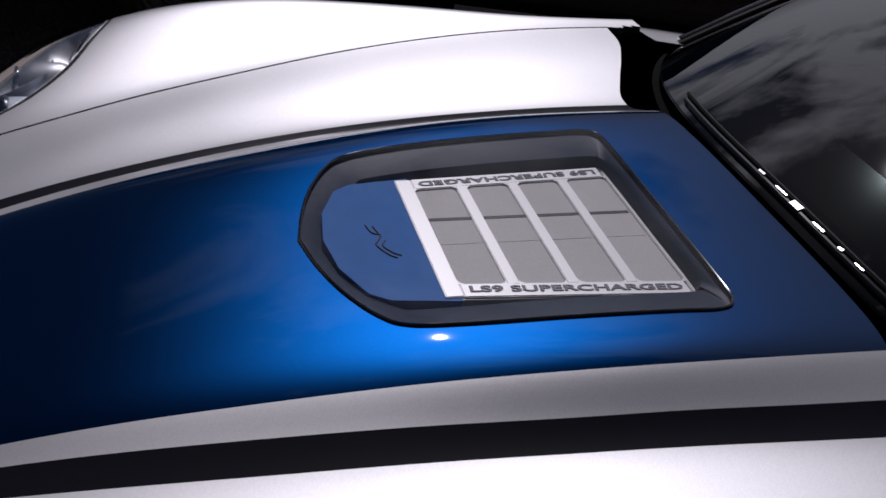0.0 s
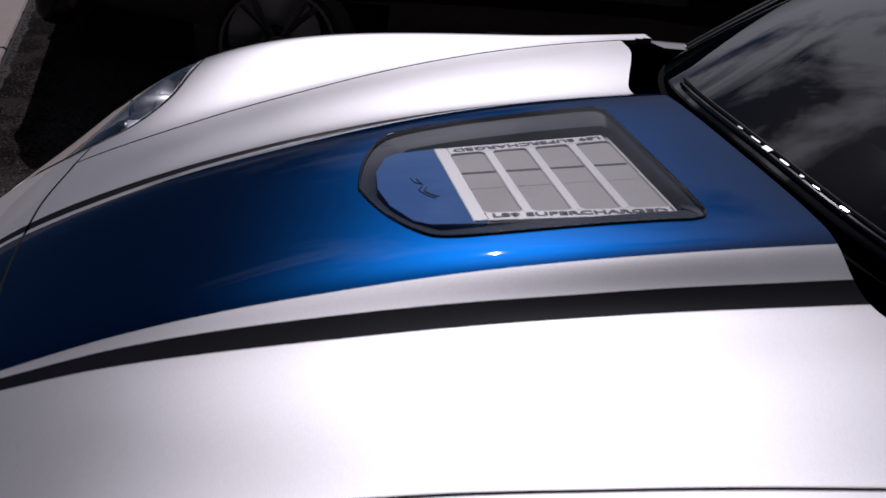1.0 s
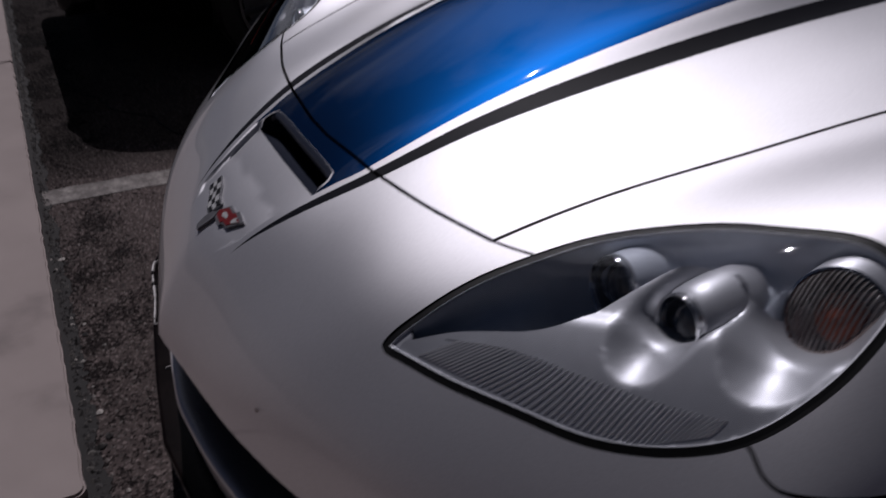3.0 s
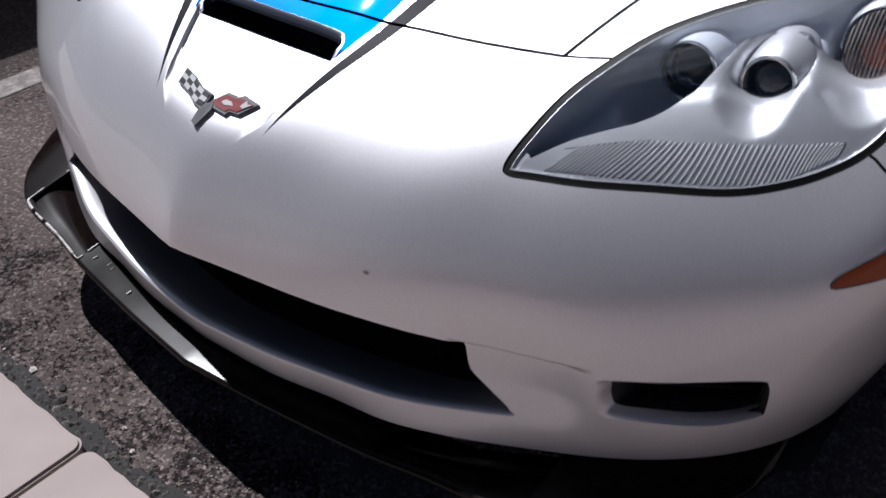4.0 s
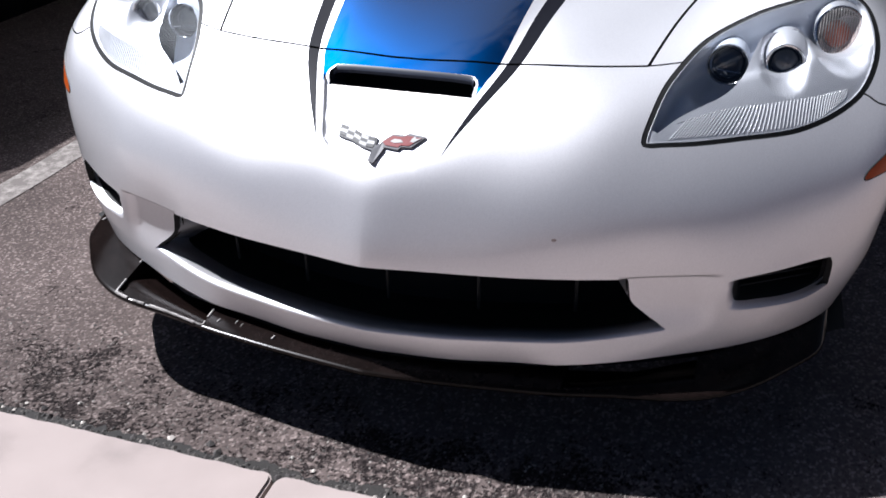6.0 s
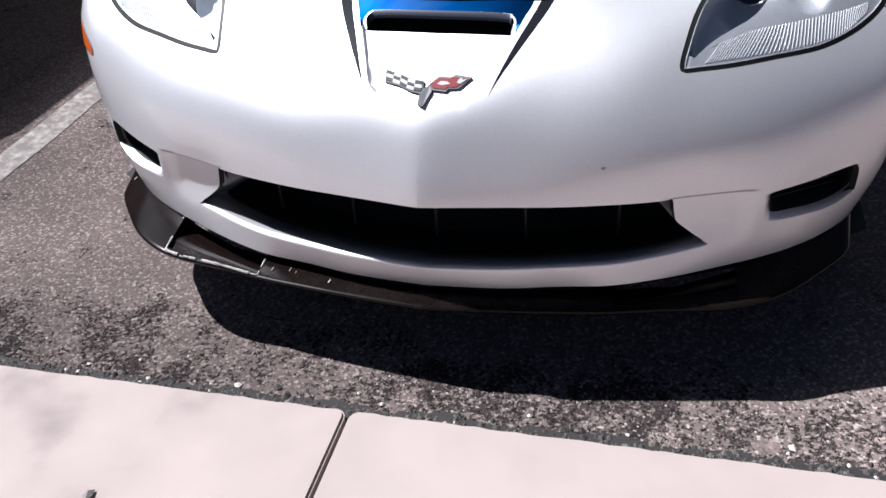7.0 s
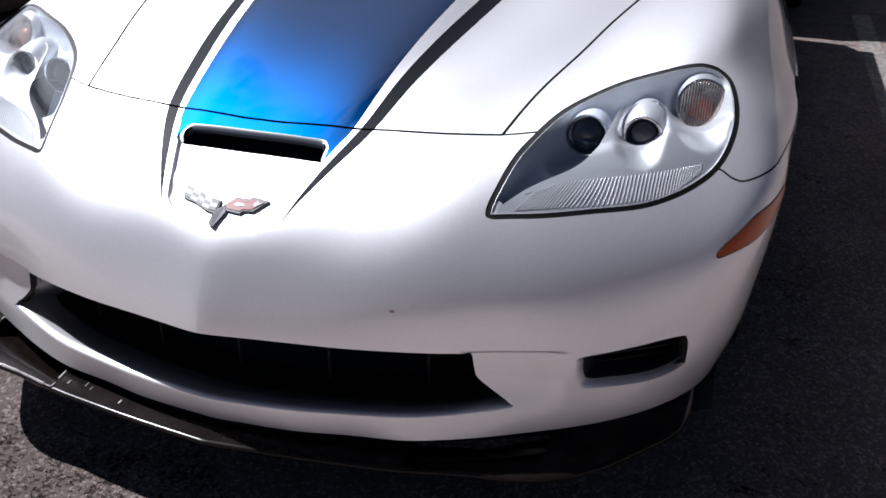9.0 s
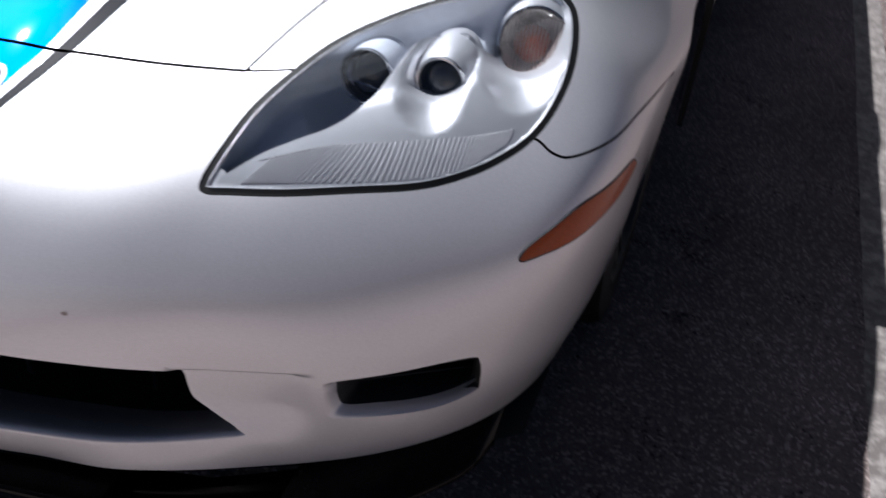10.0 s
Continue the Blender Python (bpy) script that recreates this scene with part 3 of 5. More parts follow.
# the mouth: a rolled silver lip and floor, black sides, grille and struts
def mouth_step(back, rise, roof):
    """From the rim inwards: the floor rolls over and runs back, the lower corners slope in to meet it, roof and sides go straight back."""
    def go(q):
        low = ease(np.array([(.366 - q[2]) / .045]))[0]
        up = np.clip((q[2] - .272) / .085, 0, 1) * low
        side = math.copysign(1, q[0]) * ease(np.array([(abs(q[0]) - .40) / .1]))[0]
        return np.array((q[0] * (1 - .04 * roof) - side * up * (.75 * back + .016 * (1 - math.exp(-back / .012))), q[1] + back * low + roof * (1 - low), q[2] + rise * low * (1 - up) + back * .10 * up))
    return go


rim_line = whole(MOUTH)
MOUTH_STEPS = [mouth_step(*k) for k in ((.0015, .003, .004), (.005, .0062, .010), (.011, .0075, .018), (.020, .0060, .028), (.032, .0025, .040), (.046, -.0035, .054), (.062, -.0115, .070), (.082, -.0225, .088), (.106, -.036, .108))]
rings = [rim_line] + [np.array([s_(q) for q in rim_line]) for s_ in MOUTH_STEPS]
n = len(rim_line)
quads = [(k * n + i, (k + 1) * n + i, (k + 1) * n + (i + 1) % n, k * n + (i + 1) % n) for k in range(len(rings) - 1) for i in range(n)]
rim_n = skin_normal(MOUTH)
rim_n = np.concatenate([rim_n, rim_n[-2:0:-1] * (-1, 1, 1), np.zeros((n * (len(rings) - 1), 3))])
low_face = [(rim_line[f[0] % n, 2] + rim_line[f[1] % n, 2]) / 2 < .357 for f in quads]
mouth = part("mouth", np.concatenate(rings), [f for f, k in zip(quads, low_face) if k], SILVER, bumper, "rolled silver lip and shelf of the mouth", True, rim_n)
part("mouth_sides", np.concatenate(rings), [f for f, k in zip(quads, low_face) if not k], DARK, mouth, "black sides and roof of the mouth")
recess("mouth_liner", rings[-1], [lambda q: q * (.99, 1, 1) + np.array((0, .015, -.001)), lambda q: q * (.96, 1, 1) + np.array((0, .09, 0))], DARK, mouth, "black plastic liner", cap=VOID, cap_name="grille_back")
for x in (-.36, -.18, 0, .18, .36):
    box("grille_strut", (.007, .006, .14), pose(x, .085 + .43 * x * x, .325), DARK, mouth)
for s in (1, -1):
    d = mirrored(skin(DUCT), s)
    c = d.mean(0)

    def roll(share, back):
        """Inwards by a share, more at the foot and at the inner end."""
        def go(q):
            k = share * (1 + .35 * ease(np.array([(c[2] - q[2]) / .02]))[0] + .6 * ease(np.array([s * (c[0] - q[0]) / .05]))[0])
            return q + (c - q) * np.array((k * .45, 0, k)) + np.array((0, back, 0))
        return go
    steps = [roll(*k) for k in ((.03, .002), (.07, .006), (.105, .013), (.13, .022))]
    lip = recess("duct_lip", d, steps, SILVER, bumper, "silver rolled lip of the brake duct")
    inner = np.array([steps[-1](q) for q in d])
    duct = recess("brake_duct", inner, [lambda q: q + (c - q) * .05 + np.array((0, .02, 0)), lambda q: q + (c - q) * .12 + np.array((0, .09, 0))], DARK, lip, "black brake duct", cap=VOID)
    for k in range(4):
        z = .327 + k * .014
        tube("duct_mesh", [(s * x, .195 + .9 * (x - .63) * .75, z) for x in (.65, .70, .785)], .0016, DARK, duct)

SLOT = surface("blue_grey_slot_plastic", (.022, .027, .045), .4, vary=.15)
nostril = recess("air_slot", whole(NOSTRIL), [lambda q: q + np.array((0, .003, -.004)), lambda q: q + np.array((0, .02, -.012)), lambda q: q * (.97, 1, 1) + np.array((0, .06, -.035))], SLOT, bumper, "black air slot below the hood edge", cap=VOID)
brow = [q for q in whole(NOSTRIL) if q[1] > .2125]
brow = np.array(sorted(brow, key=lambda q: q[0]))
k = len(brow)
part("slot_brow", np.concatenate([brow + (0, 0, .0004), brow + (0, -.0045, -.0025), brow + (0, -.0075, -.008), brow + (0, -.006, -.014)]), [(r_ * k + i, (r_ + 1) * k + i, (r_ + 1) * k + i + 1, r_ * k + i + 1) for r_ in range(3) for i in range(k - 1)], SLOT, nostril, "rolled edge over the slot")
tube("slot_lip", [(x, .181 + .004 * (x / .13) ** 2, .6425 + .001 * abs(x)) for x in np.linspace(-.122, .122, 17)], .0016, SILVER, nostril, "bright thin lip", 8)

xs = np.linspace(-.119, .119, 25)
part("slot_floor", [(x, .1815 + .004 * (x / .13) ** 2 + d, .6435 + .001 * abs(x) + h) for d, h in ((0, 0), (.006, -.003), (.014, -.008), (.021, -.014)) for x in xs], [(r_ * 25 + i, r_ * 25 + i + 1, (r_ + 1) * 25 + i + 1, (r_ + 1) * 25 + i) for r_ in range(3) for i in range(24)], DARK, nostril, "dark floor of the slot")

# ---- splitter ----
GLOSS = surface("glossy_brown_black_plastic", (.0062, .0040, .0036), .20, coat=.0, spec=.11, grain=90, vary=.45, stain=14)
SCUFF_GLINT = surface("scuff_glint_edge", (.30, .28, .27), .45, grain=160, vary=.6, stain=30)


LEDGE = spline(((0, -.064), (.10, -.0545), (.18, -.046), (.27, -.034), (.36, -.021), (.456, -.003), (.586, .016), (.685, .072), (.767, .165), (.809, .226), (.824, .285)), 8)
LIPS = np.array([k[0] for k in LINES.values()])


def ledge(x, f):
    """The splitter's upper face from under the bumper (f 0) to its front edge (f 1)."""
    a = abs(x)
    yf = np.interp(a, LEDGE[:, 0], LEDGE[:, 1])
    yb = max(np.interp(a, LIPS[:, 0], LIPS[:, 1]) + .035, yf + .012)
    rise = ease(np.array([(a - .30) / .45]))[0]
    zf = .187 + .020 * rise
    zb = zf + .010 + .020 * rise
    return np.array((x, yb + (yf - yb) * f, zb + (zf - zb) * f ** 1.3))


def scooped(x):
    return .3672 < abs(x) < .5945


half = np.concatenate([np.linspace(0, .364, 40), [.3665, .368, .3695], np.linspace(.375, .586, 24), [.592, .5935, .595], np.linspace(.60, .78, 24), np.linspace(.785, .824, 18)])
xs = np.concatenate([-half[:0:-1], half])
fs = np.array((0, .12, .25, .38, .50, .62, .72, .80, .85, .88, .905, .93, .96, 1))
verts, faces = [], []
for x in xs:
    ring = []
    for f in fs:
        q = ledge(x, f)
        if scooped(x) and f < .92:
            q = q + (0, 0, -.042 + .034 * ease(np.array([f / .75]))[0])
        ring.append(q)
    e = ring[-1]
    ring += [e + np.array(k) for k in ((0, -.0030, -.0020), (0, -.0042, -.0060), (0, -.002, -.0110), (0, .006, -.0160), (0, .030, -.0200), (0, .090, -.0180))]
    verts += ring
n = len(fs) + 6
for i in range(len(xs) - 1):
    faces += [(i * n + k, i * n + k + 1, (i + 1) * n + k + 1, (i + 1) * n + k) for k in range(n - 1)]
splitter = part("front_splitter", verts, faces, GLOSS, car, "scuffed glossy brown-black plastic splitter under the bumper")
rng = random.Random(5)
# scuffs and sun glints, put as pale strips on the sunlit side only
for s in (-1,):
    edge = [mirrored(ledge(.5955, f) + (0, -.001, .0008), s) for f in (.10, .3, .5, .7, .85, .97)]
    edge += [mirrored(ledge(x, .985) + (0, -.002, .0008), s) for x in np.linspace(.59, .372, 16)]
    edge += [mirrored(ledge(.366, f) + (0, -.001, .0008), s) for f in (.97, .85, .7, .55, .4)]
    for k in range(len(edge) - 1):
        if k not in (1, 2, 8, 11, 23):
            tube("scoop_edge", [edge[k] + (edge[k + 1] - edge[k]) * t for t in (0, .5, 1)], (.0022 if 4 < k < 20 else .0013) + .0013 * rng.random(), SCUFF_GLINT, splitter, "", 6)
    for x, f, r in ((.338, .62, .0030), (.205, .66, .0036), (.792, .45, .003), (.30, .5, .0015), (.285, .55, .0012)):
        q = mirrored(ledge(x, f) + (0, 0, .0012), s)
        tube("scuff_glint_mark", [q, q + np.array((.002 * s, -.009, -.002))], r * .6, SCUFF_GLINT, splitter, "", 6)


# ---- headlights ----
AMBER = surface("amber_lens", (.34, .055, .002), .35, coat=.25, spec=.25, grain=300, vary=.2)
def prism_lens(name):
    """A fluted clear lens: bright flutes, and a look through between them."""
    m, n, l, p = material(name)
    at = n.new("ShaderNodeTexCoord")
    wave, spots, share, bump, mix, see = (n.new("ShaderNode" + k) for k in ("TexWave", "TexNoise", "MapRange", "Bump", "MixShader", "BsdfTransparent"))
    wave.bands_direction = "X"
    wave.inputs["Scale"].default_value, wave.inputs["Distortion"].default_value = 66, .5
    spots.inputs["Scale"].default_value, spots.inputs["Detail"].default_value = 60, 3
    blend = n.new("ShaderNodeMath")
    blend.operation = "MULTIPLY"
    for t in (wave, spots):
        l.new(at.outputs["Object"], t.inputs["Vector"])
        l.new(t.outputs["Fac"], blend.inputs[0 if t is wave else 1])
    for k, q in (("From Min", .05), ("From Max", .6), ("To Min", .10), ("To Max", .62)):
        share.inputs[k].default_value = q
    l.new(blend.outputs[0], share.inputs["Value"])
    see.inputs["Color"].default_value = (.93, .86, .82, 1)
    p.inputs["Base Color"].default_value = (.60, .55, .52, 1)
    bump.inputs["Strength"].default_value, bump.inputs["Distance"].default_value = .8, .002
    l.new(wave.outputs["Fac"], bump.inputs["Height"])
    l.new(bump.outputs[0], p.inputs["Normal"])
    p.inputs["Roughness"].default_value = .12
    l.new(share.outputs[0], mix.inputs["Fac"])
    l.new(see.outputs[0], mix.inputs[1])
    l.new(p.outputs[0], mix.inputs[2])
    l.new(mix.outputs[0], n["Material Output"].inputs["Surface"])
    return m


PRISM = prism_lens("prism_lens")
BULB = surface("orange_bulb", (.42, .085, .02), .35, grain=300, vary=.2)
BOWL = surface("dull_inner_bowl", (.10, .088, .085), .4, metal=.4, vary=.15)
BALL = surface("dark_projector_glass", (.03, .034, .042), .04, coat=1, vary=.1)
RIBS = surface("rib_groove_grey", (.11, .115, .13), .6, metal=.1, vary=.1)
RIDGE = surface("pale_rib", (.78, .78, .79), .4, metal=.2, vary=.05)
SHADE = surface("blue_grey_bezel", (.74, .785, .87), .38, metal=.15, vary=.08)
lamp_edge = skin(LAMP_IN)
lamp_edge = np.concatenate([lamp_edge + (np.roll(lamp_edge, -1, axis=0) - lamp_edge) * k / 8 for k in range(8)])


crest = skin(BEZEL_LINE[:50])


def lamp_sink(deep):
    def go(at, uv):
        edge = np.sqrt(((at[:, None] - lamp_edge[None]) ** 2).sum(2)).min(1)
        a, b = np.array((.46, .17)), np.array((.815, .385))
        w = (b - a) / np.linalg.norm(b - a)
        d = (at[:, 0] - a[0]) * -w[1] + (at[:, 1] - a[1]) * w[0]
        s = (at[:, 0] - a[0]) * w[0] + (at[:, 1] - a[1]) * w[1]
        want = .014 + .012 * ease((d + .003) / .06) if deep else .0048 + .0292 * ease((d - .052) / .06)
        if deep:
            for cs, cd, high, wide in ((.286, .078, .058, .050), (.425, .118, .058, .052), (.188, .088, .045, .056)):
                want += high * np.exp(-(((s - cs) ** 2 + (d - cd) ** 2) / wide ** 2) ** 2)
        if not deep:
            # the plate rises to a crest along the bucket
            gap = np.sqrt(((at[:, None] - crest[None]) ** 2).sum(2)).min(1)
            base = np.minimum(want, .012)
            want = base + (want - base) * (1 - np.exp(-(gap / .022) ** 2))
            # half-round troughs run forward from the middle projector and the turn lamp
            for cx, y0, y1, wide, high in ((.669, .318, .410, .043, .048), (.763, .380, .505, .053, .062)):
                along = np.clip((at[:, 1] - y0 - wide) / (y1 - y0 - wide), 0, 1)
                off = np.hypot(at[:, 0] - cx, at[:, 1] - (y0 + wide + (y1 - y0 - wide) * along))
                want += high * (.45 + .55 * along) * np.clip(1 - (off / wide) ** 2, 0, 1) ** 1.25
        wall = edge * (2.1 if deep == 0 else 4.0) + .004
        full = want + deep
        depth = 1 / (1 / wall ** 4 + 1 / full ** 4) ** .25
        return -depth[:, None] * skin_normal(uv) * (.6, .6, 1)
    return go


RIB_LOW = spline(((.494, .187), (.564, .219), (.660, .265), (.733, .306), (.780, .352)), 20)
RIB_HIGH = spline(((.505, .217), (.575, .263), (.648, .298), (.722, .334), (.781, .367)), 20)
in_dark = inside(MID, loop_of(BEZEL_LINE, LAMP_IN[[np.abs(LAMP_IN - BEZEL_LINE[-1]).sum(1).argmin()]], on_skin(((.74, .56), (.6, .52), (.45, .36), (.43, .2)), "xy", VK[3])))
for s in (1, -1):
    lamp = panel("headlight", in_lamp & ~in_lamp_in, RUBBER, car, "clear headlight in a black rubber gasket", both=False, rim=.012, lift=-.0015, side=s)
    panel("bezel", in_lamp_in & ~in_dark, BEZEL, lamp, "satin silver reflector plate", both=False, rim=0, side=s, sink=lamp_sink(0))
    panel("bucket", in_lamp_in & in_dark, SHADE, lamp, "blue-grey bucket", both=False, rim=.004, side=s, sink=lamp_sink(.020))
    trim = mirrored(skin(LAMP_IN) - skin_normal(LAMP_IN) * .003, s)
    tube("inner_trim", list(trim) + [trim[0]], .0017, BEZEL, lamp, "thin silver line inside the gasket", 6)
    panel("cover", in_lamp_in, LENS, lamp, "clear plastic cover", both=False, rim=0, lift=.001, side=s)
    # thin ribs of the lower reflector, pale ridges over a grey plate
    rows = []
    for k in np.linspace(0, 1, 5):
        q = on_skin(RIB_LOW + (RIB_HIGH - RIB_LOW) * k, "xy", VK[3])
        rows.append(skin(q) - skin_normal(q) * .0040)
    rows = np.array(rows)
    w = rows.shape[1]
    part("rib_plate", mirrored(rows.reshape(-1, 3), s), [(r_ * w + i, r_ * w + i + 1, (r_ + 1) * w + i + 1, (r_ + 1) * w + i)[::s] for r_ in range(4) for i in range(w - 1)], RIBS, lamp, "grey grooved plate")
    v, f = [], []
    m = 50
    for i in range(m):
        spots = []
        for r_ in range(5):
            t = min((i + .3 + r_ * .6) / m * (w - 1), w - 1.001)
            spots.append(rows[r_, int(t)] + (rows[r_, int(t) + 1] - rows[r_, int(t)]) * (t % 1))
        wide = np.array((.0015, .0007, 0))
        k = len(v)
        for p_ in spots:
            v += [mirrored(p_ - wide, s), mirrored(p_ + (0, -.0008, .0016), s), mirrored(p_ + wide, s)]
        f += [(k + 3 * r_ + j, k + 3 * r_ + j + 1, k + 3 * r_ + j + 4, k + 3 * r_ + j + 3)[::s] for r_ in range(4) for j in (0, 1)]
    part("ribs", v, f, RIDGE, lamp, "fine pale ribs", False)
    # two projectors and the turn lamp
    for (x, y, z), r, big in (((.572, .388, .684), .0375, False), ((.671, .399, .692), .0340, True)):
        m4 = Matrix.Translation((s * x, y, z)) @ Matrix.Rotation(radians(90 - 9), 4, "X")
        steps = ((.002, .000, .96), (.008, .002, 1.06), (.022, .004, 1.12), (.042, .008, 1.13), (.064, .013, 1.04), (.082, .015, .84), (.094, .014, .5)) if big else ((.002, 0, .97), (.02, .001, 1.0), (.05, .002, 1.0), (.08, .002, .85))
        v = [m4 @ Vector((w_ * r * math.cos(a), w_ * r * math.sin(a), 0)) + Vector((0, q, h)) for q, h, w_ in steps for a in np.linspace(0, 2 * math.pi, 41)[:-1]]
        pro = part("projector", v, [(k * 40 + i, k * 40 + 40 + i, k * 40 + 40 + (i + 1) % 40, k * 40 + (i + 1) % 40) for k in range(len(steps) - 1) for i in range(40)], BEZEL if big else SHADE, lamp, "silver egg-shaped projector shell" if big else "")
        lip = .82 if big else .87
        spin("ring", ((r * .95, -.008), (r * 1.0, -.001), (r * 1.0, .004), (r * .96, .0065), (r * (lip + .06), .0055), (r * (lip + .01), .001), (r * lip, -.008)), m4, CHROME, pro, "chrome ring", 40)
        spin("inner_cone", ((r * (lip + .005), -.003), (r * (lip - .04), -.010), (r * (lip - .08), -.022)), m4, DARK, pro, "", 36)
        spin("glass_ball", [(r * (lip - .05) * math.cos(a), -.016 + r * .42 * math.sin(a)) for a in np.linspace(0, math.pi / 2, 8)], m4, BALL, pro, "dark glass ball lens", 36)
        if not big:
            # the glint along the shield edge in the glass, built as a chrome bar
            tube("glass_line", [m4 @ Vector((r * k, -r * .30 - r * .12 * k * s, -.002 + .004 * (1 - k * k))) for k in np.linspace(-.74, .66, 9)], .0009, CHROME, pro, "bright line across the glass", 6)
    m4 = Matrix.Translation((s * .764, .502, .725)) @ Matrix.Rotation(radians(90 - 24), 4, "X") @ Matrix.Rotation(radians(s * 20), 4, "Y")
    steps = ((-.002, .0, .0480), (.004, .001, .0505), (.018, .005, .0515), (.036, .010, .049), (.054, .013, .042), (.066, .013, .030))
    v = [m4 @ Vector((w * math.cos(a), w * math.sin(a), 0)) + Vector((0, q, h)) for q, h, w in steps for a in np.linspace(0, 2 * math.pi, 41)[:-1]]
    turn = part("turn_lamp", v, [(k * 40 + i, k * 40 + 40 + i, k * 40 + 40 + (i + 1) % 40, k * 40 + (i + 1) % 40) for k in range(len(steps) - 1) for i in range(40)], BEZEL, lamp, "silver turn lamp shell")
    spin("turn_lens", [(.0475 * math.cos(a), .012 * math.sin(a)) for a in np.linspace(0, math.pi / 2, 9)], m4, PRISM, turn, "fluted clear lens", 40)
    spin("turn_rim", ((.0500, -.004), (.0500, .002), (.0475, .0035), (.0462, .001), (.0455, -.006)), m4, CHROME, turn, "thin bright rim", 40)
    spin("turn_bowl", ((.0455, -.005), (.042, -.014), (.034, -.024), (.018, -.031), (0, -.033)), m4, BOWL, turn, "dull inner bowl", 32)
    spin("bulb", [(.026 * math.cos(a), -.016 + .020 * math.sin(a)) for a in np.linspace(-.9, math.pi / 2, 10)], m4, BULB, turn, "dull orange bulb cap", 24)
    marker = panel("side_marker", in_mark, AMBER, car, "amber side marker lamp", both=False, rim=.01, lift=.0015, side=s)
    mk = mirrored(skin(MARK), s)
    tube("marker_edge", list(mk) + [mk[0]], .0018, DARK, marker)


# ---- nose badge: two crossed flags as plain shapes ----
RED = surface("red_enamel", (.17, .010, .012), .45, spec=.3, vary=.05)
WHITE = surface("white_enamel", (.42, .42, .42), .5, spec=.3, vary=.03)
INK = surface("black_enamel", (.01, .01, .012), .45, spec=.3, vary=.05)
STEEL = surface("dull_chrome", (.13, .13, .14), .42, metal=1, vary=.1)
# flat grey with the dark reflection of the chrome frames put into the colour
FRAMEDARK = surface("dark_reflection_grey", (.13, .13, .14), .5, spec=.25, vary=.1)
badge = new("nose_badge")
badge.parent = bumper
badge["label"] = "chrome badge with a chequered and a red flag"


def badge_at(x, q, lift=0.0):
    """A place on the nose: q metres up the slope from the badge's foot."""
    uv = on_skin([(abs(x), .050 + q * .80)], "xy", VK[3])
    return (skin(uv) + (0, -.55 * lift, .83 * lift))[0] * (1 if x > 0 else -1, 1, 1)


def plate(name, poly, low, high, mat, parent, label=""):
    n = len(poly)
    verts = [badge_at(x, q, high) for x, q in poly] + [badge_at(x * 1.0, q, low) for x, q in poly]
    faces = [tuple(range(n))] + [(i, i + n, (i + 1) % n + n, (i + 1) % n) for i in range(n)]
    return part(name, verts, faces, mat, parent, label, False)


left = ((-.003, .016), (-.026, .021), (-.052, .034), (-.079, .042), (-.082, .070), (-.055, .062), (-.030, .050), (-.004, .046))
right = ((.003, .014), (.012, .026), (.040, .024), (.044, .031), (.062, .033), (.084, .060), (.052, .064), (.046, .058), (.022, .058), (.004, .036))
stem = ((-.009, -.004), (.001, -.008), (.014, .022), (.009, .036), (-.004, .026), (-.008, .012))
plate("chequered_flag", left[::-1], 0, .0045, FRAMEDARK, badge)
plate("red_flag", right, 0, .0045, FRAMEDARK, badge)
plate("staff", stem, 0, .0055, FRAMEDARK, badge)
plate("red_field", [(.004 + (x - .004) * .86 + .004, .041 + (q - .041) * .72) for x, q in right[1:]], .003, .0056, RED, badge)
plate("white_mark", ((.058, .045), (.064, .043), (.076, .054), (.068, .052), (.064, .057), (.060, .051)), .004, .0062, WHITE, badge)
plate("white_mark", ((.022, .040), (.030, .037), (.046, .041), (.040, .046), (.028, .046)), .004, .0062, WHITE, badge)
for i in range(5):
    for j in range(3):
        def flag(a, b):
            x = -.006 - .072 * a
            return x, np.interp(a, (0, .3, .65, 1), (.021, .0235, .037, .045)) + b * .0225
        quad = [flag(i / 5, j / 3), flag((i + 1) / 5, j / 3), flag((i + 1) / 5, (j + 1) / 3), flag(i / 5, (j + 1) / 3)]
        plate("check", quad[::-1], .004, .0056, WHITE if (i + j) % 2 else INK, badge)
# a stone chip in the paint
uv = on_skin([(.332, .465)], "xz", high=VK[4])
at, nn = skin(uv)[0], skin_normal(uv)[0]
CHIP = surface("bare_primer", (.33, .28, .27), .8, vary=.3)
side_, up_ = np.cross((0, 0, 1), nn), np.array((0, 0, 1.0))
part("paint_chip", [at + nn * .0006 + side_ * .0045 * math.cos(a) * (1 + .25 * math.sin(3 * a)) + up_ * .0035 * math.sin(a) for a in np.linspace(0, 2 * math.pi, 11)[:-1]], [tuple(range(10))], CHIP, bumper, "small stone chip", False)


# ---- the window in the hood ----
COVERBLUE = surface("blue_plastic", (.003, .105, .37), .55, vary=.08, spec=.2)
PLATE = surface("brushed_aluminium", (.82, .81, .81), .35, metal=.25, grain=400, vary=.04)
MESH = surface("grey_fin_mesh", (.47, .455, .45), .6, metal=.1, grain=500, vary=.12, bump=.4)
# the frame's blue tint stands in for sky reflected on it
FRAME = surface("smoky_window_frame", (.022, .033, .060), .5, coat=.0, grain=120, vary=.3, spec=.2)
INNER = ((0, .769), (.054, .777), (.101, .800), (.115, .822), (.122, .878), (.134, 1.0), (.147, 1.185), (.147, 1.190), (0, 1.190))
GLASSBLACK_EDGE = surface("glossy_black_seal", (.008, .008, .009), .08, coat=1, vary=.1)
